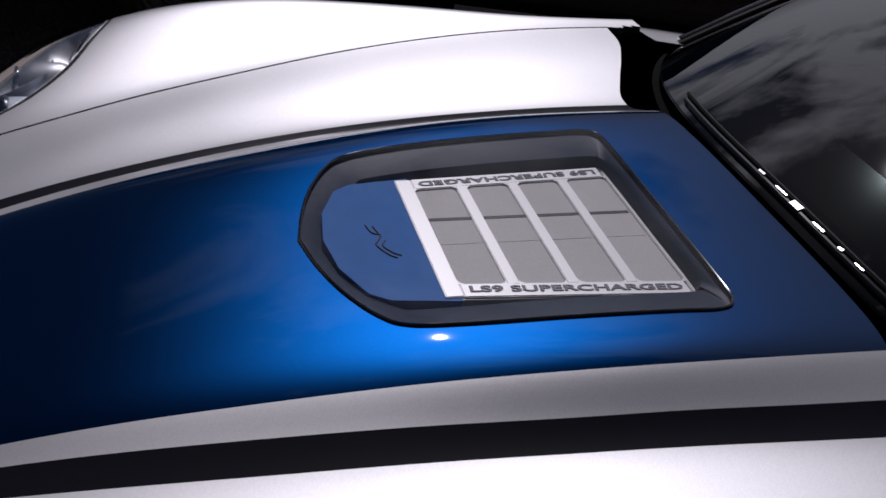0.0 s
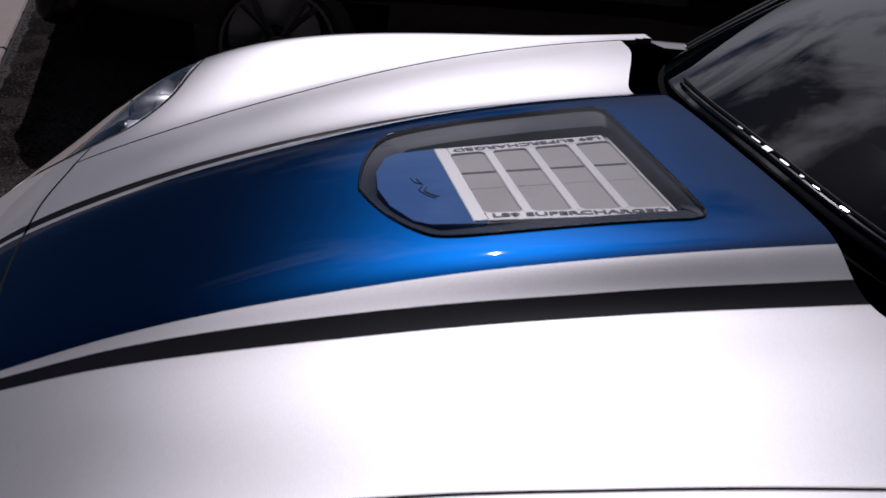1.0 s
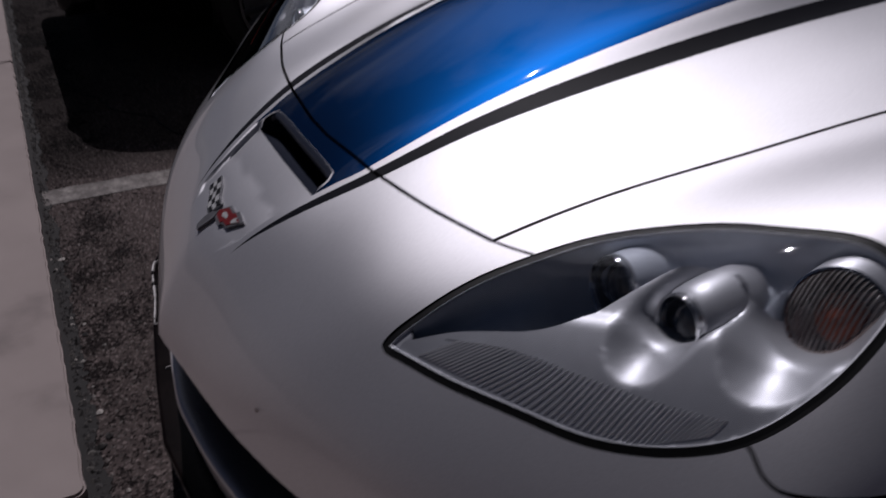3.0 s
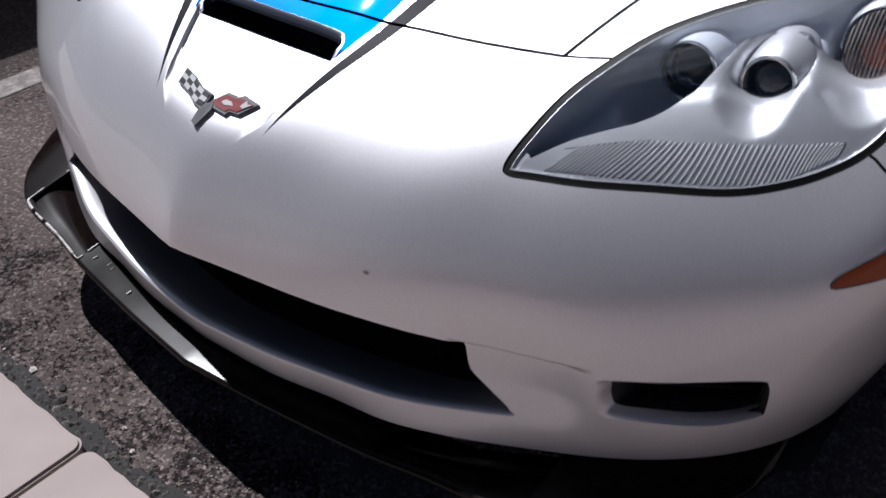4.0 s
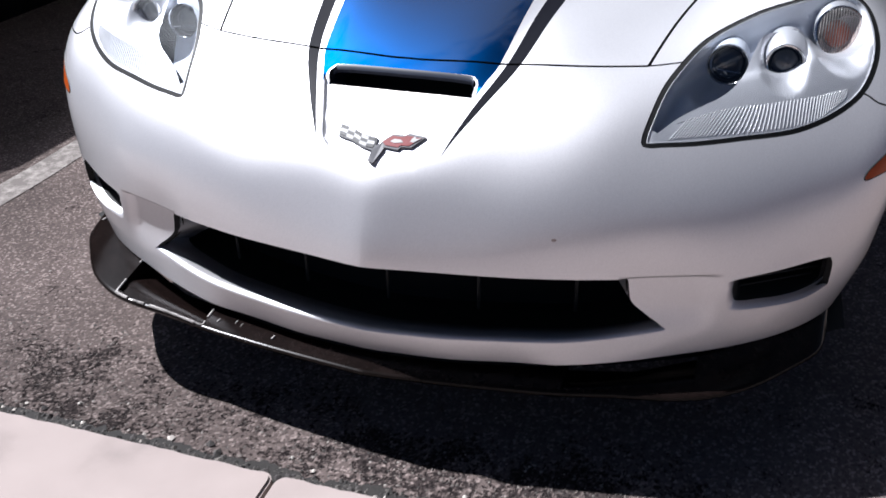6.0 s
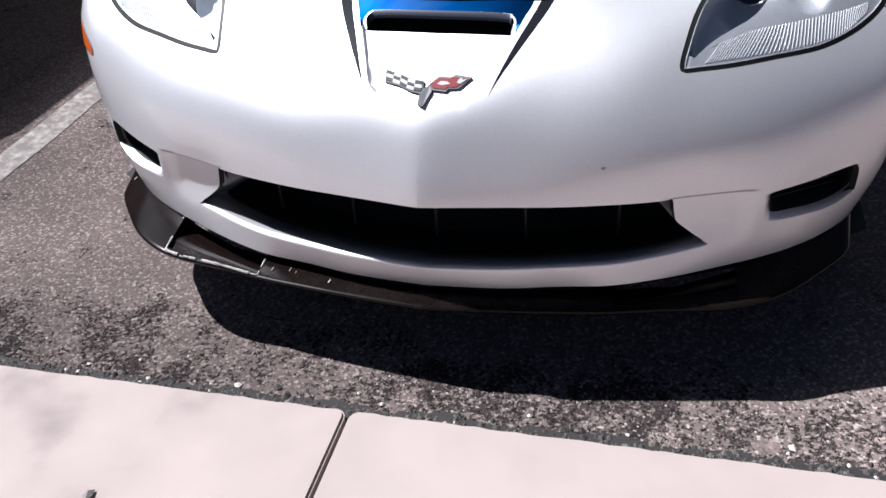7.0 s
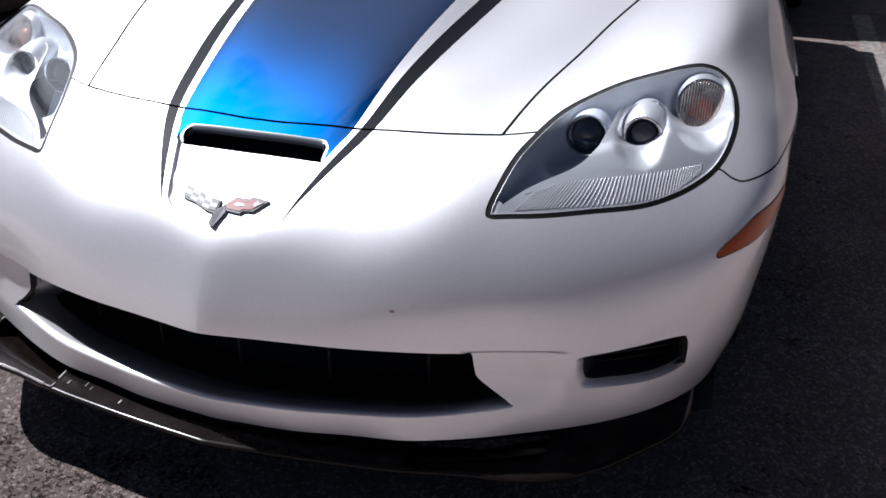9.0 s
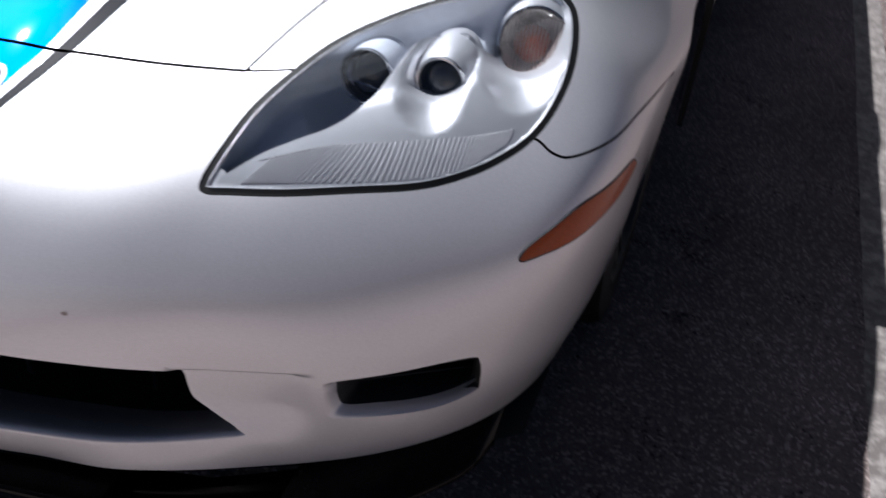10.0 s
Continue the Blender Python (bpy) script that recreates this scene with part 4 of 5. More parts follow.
ring_out = np.concatenate([skin(WINDOW), (skin(WINDOW) * (-1, 1, 1))[-2:0:-1]])


def pull(k, drop):
    def go(q):
        c = np.array((0, .99, q[2]))
        x = q[0] * (1 - k * .24)
        y = q[1] + (.036 * k if q[1] < .79 else (-.010 * k if q[1] > 1.19 else (.036 * k * (.84 - q[1]) / .05 if q[1] < .84 else 0)))
        return np.array((x, y, q[2] - drop))
    return go


hood_window = recess("hood_window", ring_out, [pull(.03, .003), pull(.3, .005), pull(.7, .0085), pull(1, .013), pull(1.03, .020), pull(1.05, .034)], FRAME, hood, "clear hood window in a smoky grey frame")
panel("pane", in_window, HOODGLASS, hood_window, "clear polycarbonate pane", rim=.003, lift=.003)
tube("pane_edge", list(ring_out + (0, 0, .0015)) + [ring_out[0]], .0018, GLASSBLACK_EDGE, hood_window, "glossy black seal", 8)


def under(x, y):
    return .8835 + (y - .882) * .081


cover_poly = list(INNER[:5]) + [(.125, .90)]
slab("engine_cover", cover_poly + [(-x, y) for x, y in cover_poly[:0:-1]], lambda x, y: .874 + (y - .80) * .09, .03, COVERBLUE, hood_window, "blue engine cover", 0)
for pts in (((-.045, .815), (-.020, .822), (-.012, .838)), ((-.04, .828), (-.018, .834)), ((.004, .83), (.02, .822), (.05, .838), (.062, .852)), ((.006, .842), (.024, .834), (.046, .848), (.056, .862)), ((-.012, .838), (.004, .83))):
    tube("cover_mark", [(.008 + (x - .008) * .62, .838 + (y - .838) * .62, .8745 + (.838 + (y - .838) * .62 - .80) * .09) for x, y in spline(pts, 4)], .0010, INK, hood_window, "", 6)
cooler = slab("cooler_base", ((-.121, .884), (.121, .884), (.142, 1.194), (-.142, 1.194)), lambda x, y: under(x, y) - .003, .02, MESH, hood_window, "grey finned cooler under slots", 0)
for i, (y0, y1) in enumerate(((.882, .903), (.960, .975), (1.033, 1.048), (1.107, 1.122), (1.183, 1.196))):
    w = .098 + (y0 - .882) * .066 if 0 < i < 4 else .119 + (y0 - .882) * .07
    slab("slot_bar", ((-w, y0), (w, y0), (w, y1), (-w, y1)), under, .008, PLATE, cooler, "", .001)
for s in (1, -1):
    slab("side_bar", ((s * .097, .9035), (s * .120, .9035), (s * .1405, 1.1805), (s * .1165, 1.1805))[::s], under, .008, PLATE, cooler, "bright bar with engraved lettering", .001)
# the four slots have rounded corners
for y0, y1 in ((.903, .960), (.975, 1.033), (1.048, 1.107), (1.122, 1.183)):
    for y, way in ((y0, 1), (y1, -1)):
        for s in (1, -1):
            x = s * (.097 + (y - .9035) * .0704)
            arc = [(x - s * .007 * (1 - math.sin(a)), y + way * .007 * (1 - math.cos(a))) for a in np.linspace(0, math.pi / 2, 5)]
            poly = [(x + s * .001, y - way * .001)] + arc
            slab("slot_corner", poly[::s * way], lambda x, y: under(x, y) - .0003, .006, PLATE, cooler, "", 0)
slab("fin_step", ((-.034, .905), (-.028, .905), (-.030, 1.18), (-.036, 1.18)), lambda x, y: under(x, y) - .0022, .004, DARK, cooler, "", 0)
slab("fin_panel", ((-.028, .905), (.02, .905), (.02, 1.18), (-.030, 1.18)), lambda x, y: under(x, y) - .0026, .003, MESH, cooler, "", 0)
LETTER = surface("dark_engraving", (.10, .105, .13), .5, vary=.1)
for s in (1, -1):
    cu = bpy.data.curves.new("lettering", "FONT")
    cu.body, cu.size, cu.extrude, cu.offset = "LS9 SUPERCHARGED", .0145, .0004, .0003
    cu.align_x, cu.align_y = "CENTER", "CENTER"
    tmp = bpy.data.objects.new("tmp", cu)
    scene.collection.objects.link(tmp)
    bpy.context.view_layer.update()
    me = bpy.data.meshes.new_from_object(tmp)
    bpy.data.objects.remove(tmp)
    wide = max(v.co.x for v in me.vertices) - min(v.co.x for v in me.vertices)
    mid = Vector((s * .1185, 1.042, under(0, 1.042) + .0006))
    way = Vector((s * .077, 1, .081)).normalized() if s > 0 else Vector((.077, -1, -.081)).normalized()
    up = Vector((0, 0, 1)).cross(way).normalized()
    turn_m = Matrix((way, up, way.cross(up))).transposed().to_4x4()
    me.transform(Matrix.Translation(mid) @ turn_m @ Matrix.Diagonal((.262 / wide, 1.0, 1, 1)))
    me.materials.append(LETTER)
    t_ob = new("lettering", me)
    t_ob.parent = cooler


# ---- cowl, windscreen, cabin and tail ----
COWL = surface("dull_black_cowl", (.003, .003, .003), .8, grain=200, vary=.2, spec=.05)
GLASSBLACK = surface("glossy_black_trim", (.010, .010, .011), .12, coat=1, vary=.1)
def sheet(fn, nu, nv):
    v = [fn(i / nu, j / nv) for i in range(nu + 1) for j in range(nv + 1)]
    f = [(i * (nv + 1) + j, (i + 1) * (nv + 1) + j, (i + 1) * (nv + 1) + j + 1, i * (nv + 1) + j + 1) for i in range(nu) for j in range(nv)]
    return v, f


def screen_at(u, v):
    """The windscreen's bow: u across from -1 to 1, v from its foot to its head."""
    a = u * (.6655 - .13 * v)
    y = 1.372 + .88 * v + (.252 - .14 * v) * abs(u) ** 3
    z = .948 + .31 * v + .07 * math.sin(math.pi * v) - .05 * u * u * (1 - v)
    return Vector((a, y, z))


cowl_v, cowl_f = sheet(lambda a, b: (lambda u: (np.array(screen_at(u, .04)) * b + np.array((.71 * u, 1.345 + .30 * u * u - .10 * u * u * (1 - u * u), .915 - .035 * u * u)) * (1 - b)) + np.array((0, 0, -.012 * math.sin(math.pi * b))))(a * 2 - 1), 30, 8)
part("cowl", cowl_v, cowl_f, COWL, car, "black plastic cowl below the windscreen")
wv, wf = sheet(lambda a, b: screen_at(a * 2 - 1, b), 40, 24)
screen = part("windscreen", wv, wf, SCREEN, car, "dark windscreen that mirrors clouds")
fv, ff = sheet(lambda a, b: screen_at((a * 2 - 1), .14 * b) - Vector((0, 0, .004)), 40, 6)
part("frit_band", fv, ff, GLASSBLACK, screen, "black band along the glass foot")
for s in (1, -1):
    pil = [screen_at(s * 1.0, v) for v in np.linspace(0, 1, 9)]
    tube("pillar", [p + Vector((s * .014, .012, -.004)) for p in pil], .020, GLASSBLACK, car, "dark windscreen pillar", 10)
    tube("screen_seal", [p + Vector((s * .002, -.002, .004)) for p in pil], .006, RUBBER, screen)


def cabin_roof(u, v):
    a = screen_at(u, 1.0)
    b = Vector((u * .46, 3.95 - .12 * u * u, .995 - .02 * u * u))
    mid = Vector((u * .52, 2.95, 1.235 - .05 * u * u))
    return a * (1 - v) ** 2 + mid * 2 * v * (1 - v) * 1.0 + b * v * v + Vector((0, 0, .10 * v * (1 - v)))


rv, rf = sheet(lambda a, b: cabin_roof(a * 2 - 1, b * .5), 16, 10)
part("roof", rv, rf, SILVER, car)
rv, rf = sheet(lambda a, b: cabin_roof(a * 2 - 1, .5 + b * .5), 16, 10)
part("rear_window", rv, rf, GLASSBLACK, car)
BODY = ((1.5605, 1.0, 0), (1.9, .985, -.004), (2.4, .975, -.004), (3.0, .985, .005), (3.5, 1.0, .015), (4.0, .975, .02), (4.3, .93, .02), (4.42, .86, .01))
ring0 = ((.940, .220), (.943, .575), (.926, .66), (.866, .785), (.80, .878), (.66, .905))
for s in (1, -1):
    v = [(s * x * k, y, z + dz * (z > .5)) for y, k, dz in BODY for x, z in ring0]
    n = len(ring0)
    v = np.array(spline(np.array(v).reshape(len(BODY), n * 3), 4)).reshape(-1, n, 3)
    v = np.array([spline(r, 4) for r in v])
    m, n = v.shape[:2]
    keep = [(i * n + j, (i + 1) * n + j, (i + 1) * n + j + 1, i * n + j + 1) for i in range(m - 1) for j in range(n - 1)
            if (v[i, j, 1] - 3.665) ** 2 + (v[i, j, 2] - .335) ** 2 > .37 ** 2 or v[i, j, 2] > .72]
    part("body_side", v.reshape(-1, 3), [f[::s] for f in keep], SILVER, car, "silver door and rear quarter")
    top_edge = [np.array(screen_at(s, v)) for v in (0, .25, .5, .75, 1)] + [np.array(cabin_roof(s, b)) for b in (.12, .25, .4, .55, .7, .85, 1)]
    low_edge = [np.array((s * (.72 - .06 * (p[1] > 3.3)), p[1], .87)) for p in top_edge]
    k = len(top_edge)
    part("side_window", top_edge + low_edge, [(i, i + 1, k + i + 1, k + i)[::s] for i in range(k - 1)], GLASSBLACK, car, "dark side glass")
    box("door_mirror", (.20, .12, .11), pose(s * .99, 2.36, .97, 0, 0, s * 8), SILVER, car, "silver door mirror", .03, 4)
dv, df = sheet(lambda a, b: (lambda u: Vector((u * (.66 * (1.0 - .14 * b)), 3.2 + 1.24 * b, .935 + .022 * b - .015 * u * u)))(a * 2 - 1), 12, 8)
part("rear_deck", dv, df, SILVER, car)
tv, tf = sheet(lambda a, b: (lambda u: Vector((u * np.interp(b, (0, .55, .8, 1), (.811, .823, .80, .60)), 4.415 + .05 * (1 - u * u), np.interp(b, (0, .55, .8, 1), (.24, .64, .79, .955)))))(a * 2 - 1), 12, 8)
part("tail_panel", tv, [f[::-1] for f in tf], SILVER, car)
uv_, uf_ = sheet(lambda a, b: (lambda x: Vector((x, (-.02 + .46 * x * x) * (1 - b) + .66 * b, .200)))(-.86 + 1.72 * a), 24, 3)
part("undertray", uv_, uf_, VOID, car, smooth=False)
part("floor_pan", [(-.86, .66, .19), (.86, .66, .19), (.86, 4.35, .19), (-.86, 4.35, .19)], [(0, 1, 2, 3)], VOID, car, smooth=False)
# unseen walls added to stop sun leaking through under the car
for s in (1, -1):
    part("sun_block", [(s * .85, 1.2, .19), (s * .85, 4.3, .19), (s * .85, 4.3, .86), (s * .85, 1.2, .86)], [(0, 1, 2, 3)], VOID, car, smooth=False)
part("dashboard", [(-.62, 1.6, .88), (.62, 1.6, .88), (.62, 2.15, .84), (-.62, 2.15, .84), (-.62, 2.2, .5), (.62, 2.2, .5)], [(0, 1, 2, 3), (3, 2, 5, 4)], DASH, car, smooth=False)


DARKRIM = surface("dark_alloy", (.05, .05, .052), .4, metal=.7, vary=.1)


def wheel(parent, x, y, r, s, name="wheel", mat=None, spokes=5):
    """A wheel with tyre, rim and spokes, its outer face at x."""
    m4 = Matrix.Translation((x, y, r)) @ Matrix.Rotation(radians(s * 90), 4, "Y")
    w = new(name)
    w.parent = parent
    rim = r * .74
    spin("tyre", ((rim, -.22), (r - .012, -.235), (r, -.21), (r, -.03), (r - .012, -.006), (rim + .02, 0), (rim, -.012)), m4, RUBBER, w, "", 48)
    spin("rim", ((rim, -.20), (rim, -.012), (rim - .006, -.004), (rim - .018, -.006), (rim - .024, -.05), (rim - .03, -.16)), m4, mat or CHROME, w, "", 48)
    spin("hub", ((.06, -.06), (.040, -.045), (.034, -.030), (0, -.030)), m4, mat or CHROME, w, "", 24)
    spin("brake_disc", ((rim * .8, -.12), (.05, -.12)), m4, STEEL, w, "", 32)
    for k in range(spokes):
        a = 2 * math.pi * k / spokes
        for da in (-.13, .13):
            tube("spoke", [m4 @ Vector((q * math.cos(a + da * q / rim), q * math.sin(a + da * q / rim), h)) for q, h in ((.03, -.045), (rim * .5, -.035), (rim - .012, -.022))], .013, mat or CHROME, w, "", 6)
    return w


for s in (1, -1):
    wheel(car, s * .905, .98, .327, s, mat=DARKRIM)
    wheel(car, s * .935, 3.665, .345, s, mat=DARKRIM)


# the wiper lies on the glass foot, close behind the hood
def on_glass(x, v, lift=.012):
    return screen_at(x / (.6655 - .13 * v), v) + Vector((0, -.3 * lift, lift))


FLASH = surface("arm_flash", (.75, .75, .74), .32, metal=.5, grain=300, vary=.15)
wiper = new("wiper")
wiper.parent = car
tube("arm", [on_glass(x, .013, .004) for x in np.linspace(.50, -.30, 14)], .0045, GLASSBLACK, wiper, "glossy black wiper arm", 8)
tube("blade", [on_glass(x, .024, .003) for x in np.linspace(.46, -.32, 14)], .0035, RUBBER, wiper, "", 6)
# the sun's flashes along the arm, built as short pale strips
for x0, x1, wide in ((-.062, -.048, .003), (-.02, .006, .0025), (.018, .038, .008), (.066, .088, .003), (.118, .127, .004), (.150, .166, .002), (.212, .228, .004)):
    p, q = on_glass(x0, .015, .009), on_glass(x1, .015, .010)
    side_ = Vector((0, wide / 2, wide * .22))
    up_ = Vector((0, -.0006, .0016))
    part("clip", [p - side_, q - side_, q + side_, p + side_] + [k - up_ for k in (p - side_, q - side_, q + side_, p + side_)], [(0, 1, 2, 3), (4, 7, 6, 5), (0, 4, 5, 1), (1, 5, 6, 2), (2, 6, 7, 3), (3, 7, 4, 0)], FLASH, wiper, "pale strip for a sun flash on the arm", False)
spin("pivot", ((0, .018), (.010, .018), (.013, .010), (.014, -.02)), Matrix.Translation(on_glass(.50, .013, 0)), STEEL, wiper, "", 16)


# ---- the ground ----
def asphalt(name):
    """Worn asphalt: a dusty pale skin of fine stones, pitted down to the dark binder in clusters, more so along the pavement."""
    m, n, l, p = material(name)
    at = n.new("ShaderNodeTexCoord")

    def noise_tex(scale, detail, rough=.6):
        t = n.new("ShaderNodeTexNoise")
        t.inputs["Scale"].default_value, t.inputs["Detail"].default_value, t.inputs["Roughness"].default_value = scale, detail, rough
        l.new(at.outputs["Object"], t.inputs["Vector"])
        return t.outputs["Fac"]

    def math_(op, a, b_, c=None):
        t = n.new("ShaderNodeMath")
        t.operation = op
        for k, q in enumerate((a, b_, c)):
            if isinstance(q, (int, float)):
                t.inputs[k].default_value = q
            elif q is not None:
                l.new(q, t.inputs[k])
        return t.outputs[0]

    def span(value, a, b_, c=0.0, d=1.0, smooth=True):
        t = n.new("ShaderNodeMapRange")
        if smooth:
            t.interpolation_type = "SMOOTHSTEP"
        for k, q in (("From Min", a), ("From Max", b_), ("To Min", c), ("To Max", d)):
            t.inputs[k].default_value = q
        l.new(value, t.inputs["Value"])
        return t.outputs[0]

    pits, patch, broad, streak = noise_tex(80, 3, .75), noise_tex(9, 6, .66), noise_tex(1.7, 5), noise_tex(3.4, 5)
    small = n.new("ShaderNodeTexVoronoi")
    small.inputs["Scale"].default_value = 175
    l.new(at.outputs["Object"], small.inputs["Vector"])
    sep, pos = n.new("ShaderNodeSeparateColor"), n.new("ShaderNodeSeparateXYZ")
    l.new(small.outputs["Color"], sep.inputs[0])
    l.new(at.outputs["Object"], pos.inputs[0])
    band = span(pos.outputs["Y"], .14, -.05)
    # how deep the pits reach: clusters, streaks and the band by the pavement
    worn = math_("ADD", math_("MULTIPLY_ADD", band, .15, math_("MULTIPLY", patch, .75)), math_("MULTIPLY_ADD", streak, .55, -.395))
    open_ = math_("SUBTRACT", pits, worn)
    skin_ = span(open_, .015, .11)
    stones = n.new("ShaderNodeValToRGB")
    e = stones.color_ramp.elements
    e[0].color, e[1].color = (.175, .140, .131, 1), (.52, .43, .40, 1)
    k = e.new(.75)
    k.color = (.255, .204, .190, 1)
    l.new(sep.outputs[0], stones.inputs["Fac"])
    mix = n.new("ShaderNodeMix")
    mix.data_type = "RGBA"
    binder = n.new("ShaderNodeValToRGB")
    e = binder.color_ramp.elements
    e[0].color, e[1].color = (.016, .013, .0135, 1), (.085, .068, .066, 1)
    l.new(sep.outputs[2], binder.inputs["Fac"])
    l.new(binder.outputs[0], mix.inputs["A"])
    l.new(stones.outputs[0], mix.inputs["B"])
    l.new(skin_, mix.inputs["Factor"])
    mul = n.new("ShaderNodeMix")
    mul.data_type, mul.blend_type = "RGBA", "MULTIPLY"
    mul.inputs["Factor"].default_value = 1
    l.new(mix.outputs["Result"], mul.inputs["A"])
    # darker towards the next bay: its dim, backlit look is put into the colour
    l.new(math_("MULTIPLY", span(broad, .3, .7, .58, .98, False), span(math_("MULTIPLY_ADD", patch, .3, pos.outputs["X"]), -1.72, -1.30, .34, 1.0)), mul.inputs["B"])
    l.new(mul.outputs["Result"], p.inputs["Base Color"])
    p.inputs["Roughness"].default_value, p.inputs["Specular IOR Level"].default_value, p.inputs["Diffuse Roughness"].default_value = .93, .06, 1
    b = n.new("ShaderNodeBump")
    b.inputs["Strength"].default_value, b.inputs["Distance"].default_value = 1.0, .006
    l.new(math_("MULTIPLY_ADD", sep.outputs[1], .25, skin_), b.inputs["Height"])
    l.new(b.outputs["Normal"], p.inputs["Normal"])
    return m


def concrete(name):
    """Pale trowelled concrete with grey water stains and fine grit."""
    m, n, l, p = material(name)
    at = n.new("ShaderNodeTexCoord")
    fine, cloudy, stain = (n.new("ShaderNodeTexNoise") for _ in range(3))
    for t, sc, de in ((fine, 350, 3), (cloudy, 7, 6), (stain, 1.7, 4)):
        t.inputs["Scale"].default_value, t.inputs["Detail"].default_value = sc, de
        l.new(at.outputs["Object"], t.inputs["Vector"])
    ramp = n.new("ShaderNodeValToRGB")
    e = ramp.color_ramp.elements
    e[0].position, e[0].color = .30, (.172, .142, .134, 1)
    e[1].position, e[1].color = .62, (.315, .262, .245, 1)
    k = e.new(.44)
    k.color = (.282, .234, .219, 1)
    s1 = n.new("ShaderNodeMath")
    s1.operation, s1.inputs[1].default_value = "MULTIPLY_ADD", .45
    l.new(cloudy.outputs["Fac"], s1.inputs[0])
    s2 = n.new("ShaderNodeMath")
    s2.operation, s2.inputs[1].default_value = "MULTIPLY", .58
    l.new(stain.outputs["Fac"], s2.inputs[0])
    l.new(s2.outputs[0], s1.inputs[2])
    l.new(s1.outputs[0], ramp.inputs["Fac"])
    l.new(ramp.outputs[0], p.inputs["Base Color"])
    p.inputs["Roughness"].default_value = .85
    b = n.new("ShaderNodeBump")
    b.inputs["Strength"].default_value, b.inputs["Distance"].default_value = .25, .0015
    l.new(fine.outputs["Fac"], b.inputs["Height"])
    l.new(b.outputs["Normal"], p.inputs["Normal"])
    return m


def worn_line(name):
    """White road paint, worn through in spots."""
    m, n, l, p = material(name)
    at, wear = n.new("ShaderNodeTexCoord"), n.new("ShaderNodeTexNoise")
    wear.inputs["Scale"].default_value, wear.inputs["Detail"].default_value, wear.inputs["Roughness"].default_value = 22, 8, .75
    ramp = n.new("ShaderNodeValToRGB")
    e = ramp.color_ramp.elements
    e[0].position, e[0].color = .45, (.11, .095, .088, 1)
    e[1].position, e[1].color = .75, (.36, .33, .305, 1)
    l.new(at.outputs["Object"], wear.inputs["Vector"])
    l.new(wear.outputs["Fac"], ramp.inputs["Fac"])
    l.new(ramp.outputs[0], p.inputs["Base Color"])
    p.inputs["Roughness"].default_value = .85
    b = n.new("ShaderNodeBump")
    b.inputs["Strength"].default_value, b.inputs["Distance"].default_value = .6, .004
    l.new(wear.outputs["Fac"], b.inputs["Height"])
    l.new(b.outputs["Normal"], p.inputs["Normal"])
    return m


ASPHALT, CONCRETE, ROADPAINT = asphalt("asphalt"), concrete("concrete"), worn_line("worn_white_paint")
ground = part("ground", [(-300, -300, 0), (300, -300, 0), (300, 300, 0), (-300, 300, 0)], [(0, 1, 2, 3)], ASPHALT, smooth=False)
tagged(ground, "worn grey-brown asphalt with exposed stones", "ground", kind="structure")
pavement = part("pavement", [(-40, -7.2, .004), (40, -7.2, .004), (40, -.225, .004), (-40, -.225, .004)], [(0, 1, 2, 3)], VOID, smooth=False)
tagged(pavement, "pale concrete pavement of large slabs", "pavement", kind="structure")
rng = random.Random(5)
for k in range(-9, 9):
    x0 = -.122 + 2.83 * k
    for y0, y1 in ((-1.9, -.207), (-3.6, -1.906), (-5.3, -3.606), (-7.0, -5.306)):
        bm = bmesh.new()
        n = 110 if y1 > -.3 else 8
        edge = [(x0 + .026 + (2.83 - .052) * i / n, y1 + (rng.uniform(-.0025, .0015) if y1 > -.3 else 0)) for i in range(n + 1)]
        turn = [(.022 * (1 - math.cos(a)), .022 * (math.sin(a) - 1)) for a in (0, .4, .8, 1.2)]
        edge = [(x0 + .004 + dx, y1 + dy) for dx, dy in turn] + edge + [(x0 + 2.826 - dx, y1 + dy) for dx, dy in turn[::-1]]
        loop = edge + [(x0 + 2.826, y0), (x0 + .004, y0)]
        f = bm.faces.new([bm.verts.new((x, y, .026)) for x, y in loop[::-1]])
        ext = bmesh.ops.extrude_face_region(bm, geom=[f])
        bmesh.ops.translate(bm, vec=(0, 0, -.1), verts=[g for g in ext["geom"] if isinstance(g, bmesh.types.BMVert)])
        rim = [e for e in bm.edges if all(abs(v.co.z - .026) < 1e-5 for v in e.verts)]
        bmesh.ops.bevel(bm, geom=rim, offset=.005, segments=3, affect="EDGES", clamp_overlap=True)
        from_bm("paving_slab", bm, CONCRETE, pavement)


def pebbles(name, count, place, low, high, mat, label, seed):
    """Small angular stones that lie on the ground."""
    r = random.Random(seed)
    v, f = [], []
    for _ in range(count):
        x, y, z = place(r)
        s = low + (high - low) * r.random() ** 2.5
        a = r.random() * 6.3
        k = len(v)
        pts = [(1, 0, .1), (.3, .9, .0), (-.8, .5, .15), (-.7, -.7, .05), (.4, -.9, .1), (.1, .1, .75), (.0, .0, -.4)]
        for px_, py_, pz_ in pts:
            j = .75 + .5 * r.random()
            v.append((x + s * j * (px_ * math.cos(a) - py_ * math.sin(a)), y + s * j * (px_ * math.sin(a) + py_ * math.cos(a)), z + s * pz_ * j))
        f += [(k + i, k + (i + 1) % 5, k + 5) for i in range(5)] + [(k + (i + 1) % 5, k + i, k + 6) for i in range(5)]
    ob = part(name, v, f, mat, smooth=False)
    return tagged(ob, label, "gravel", kind="stuff")


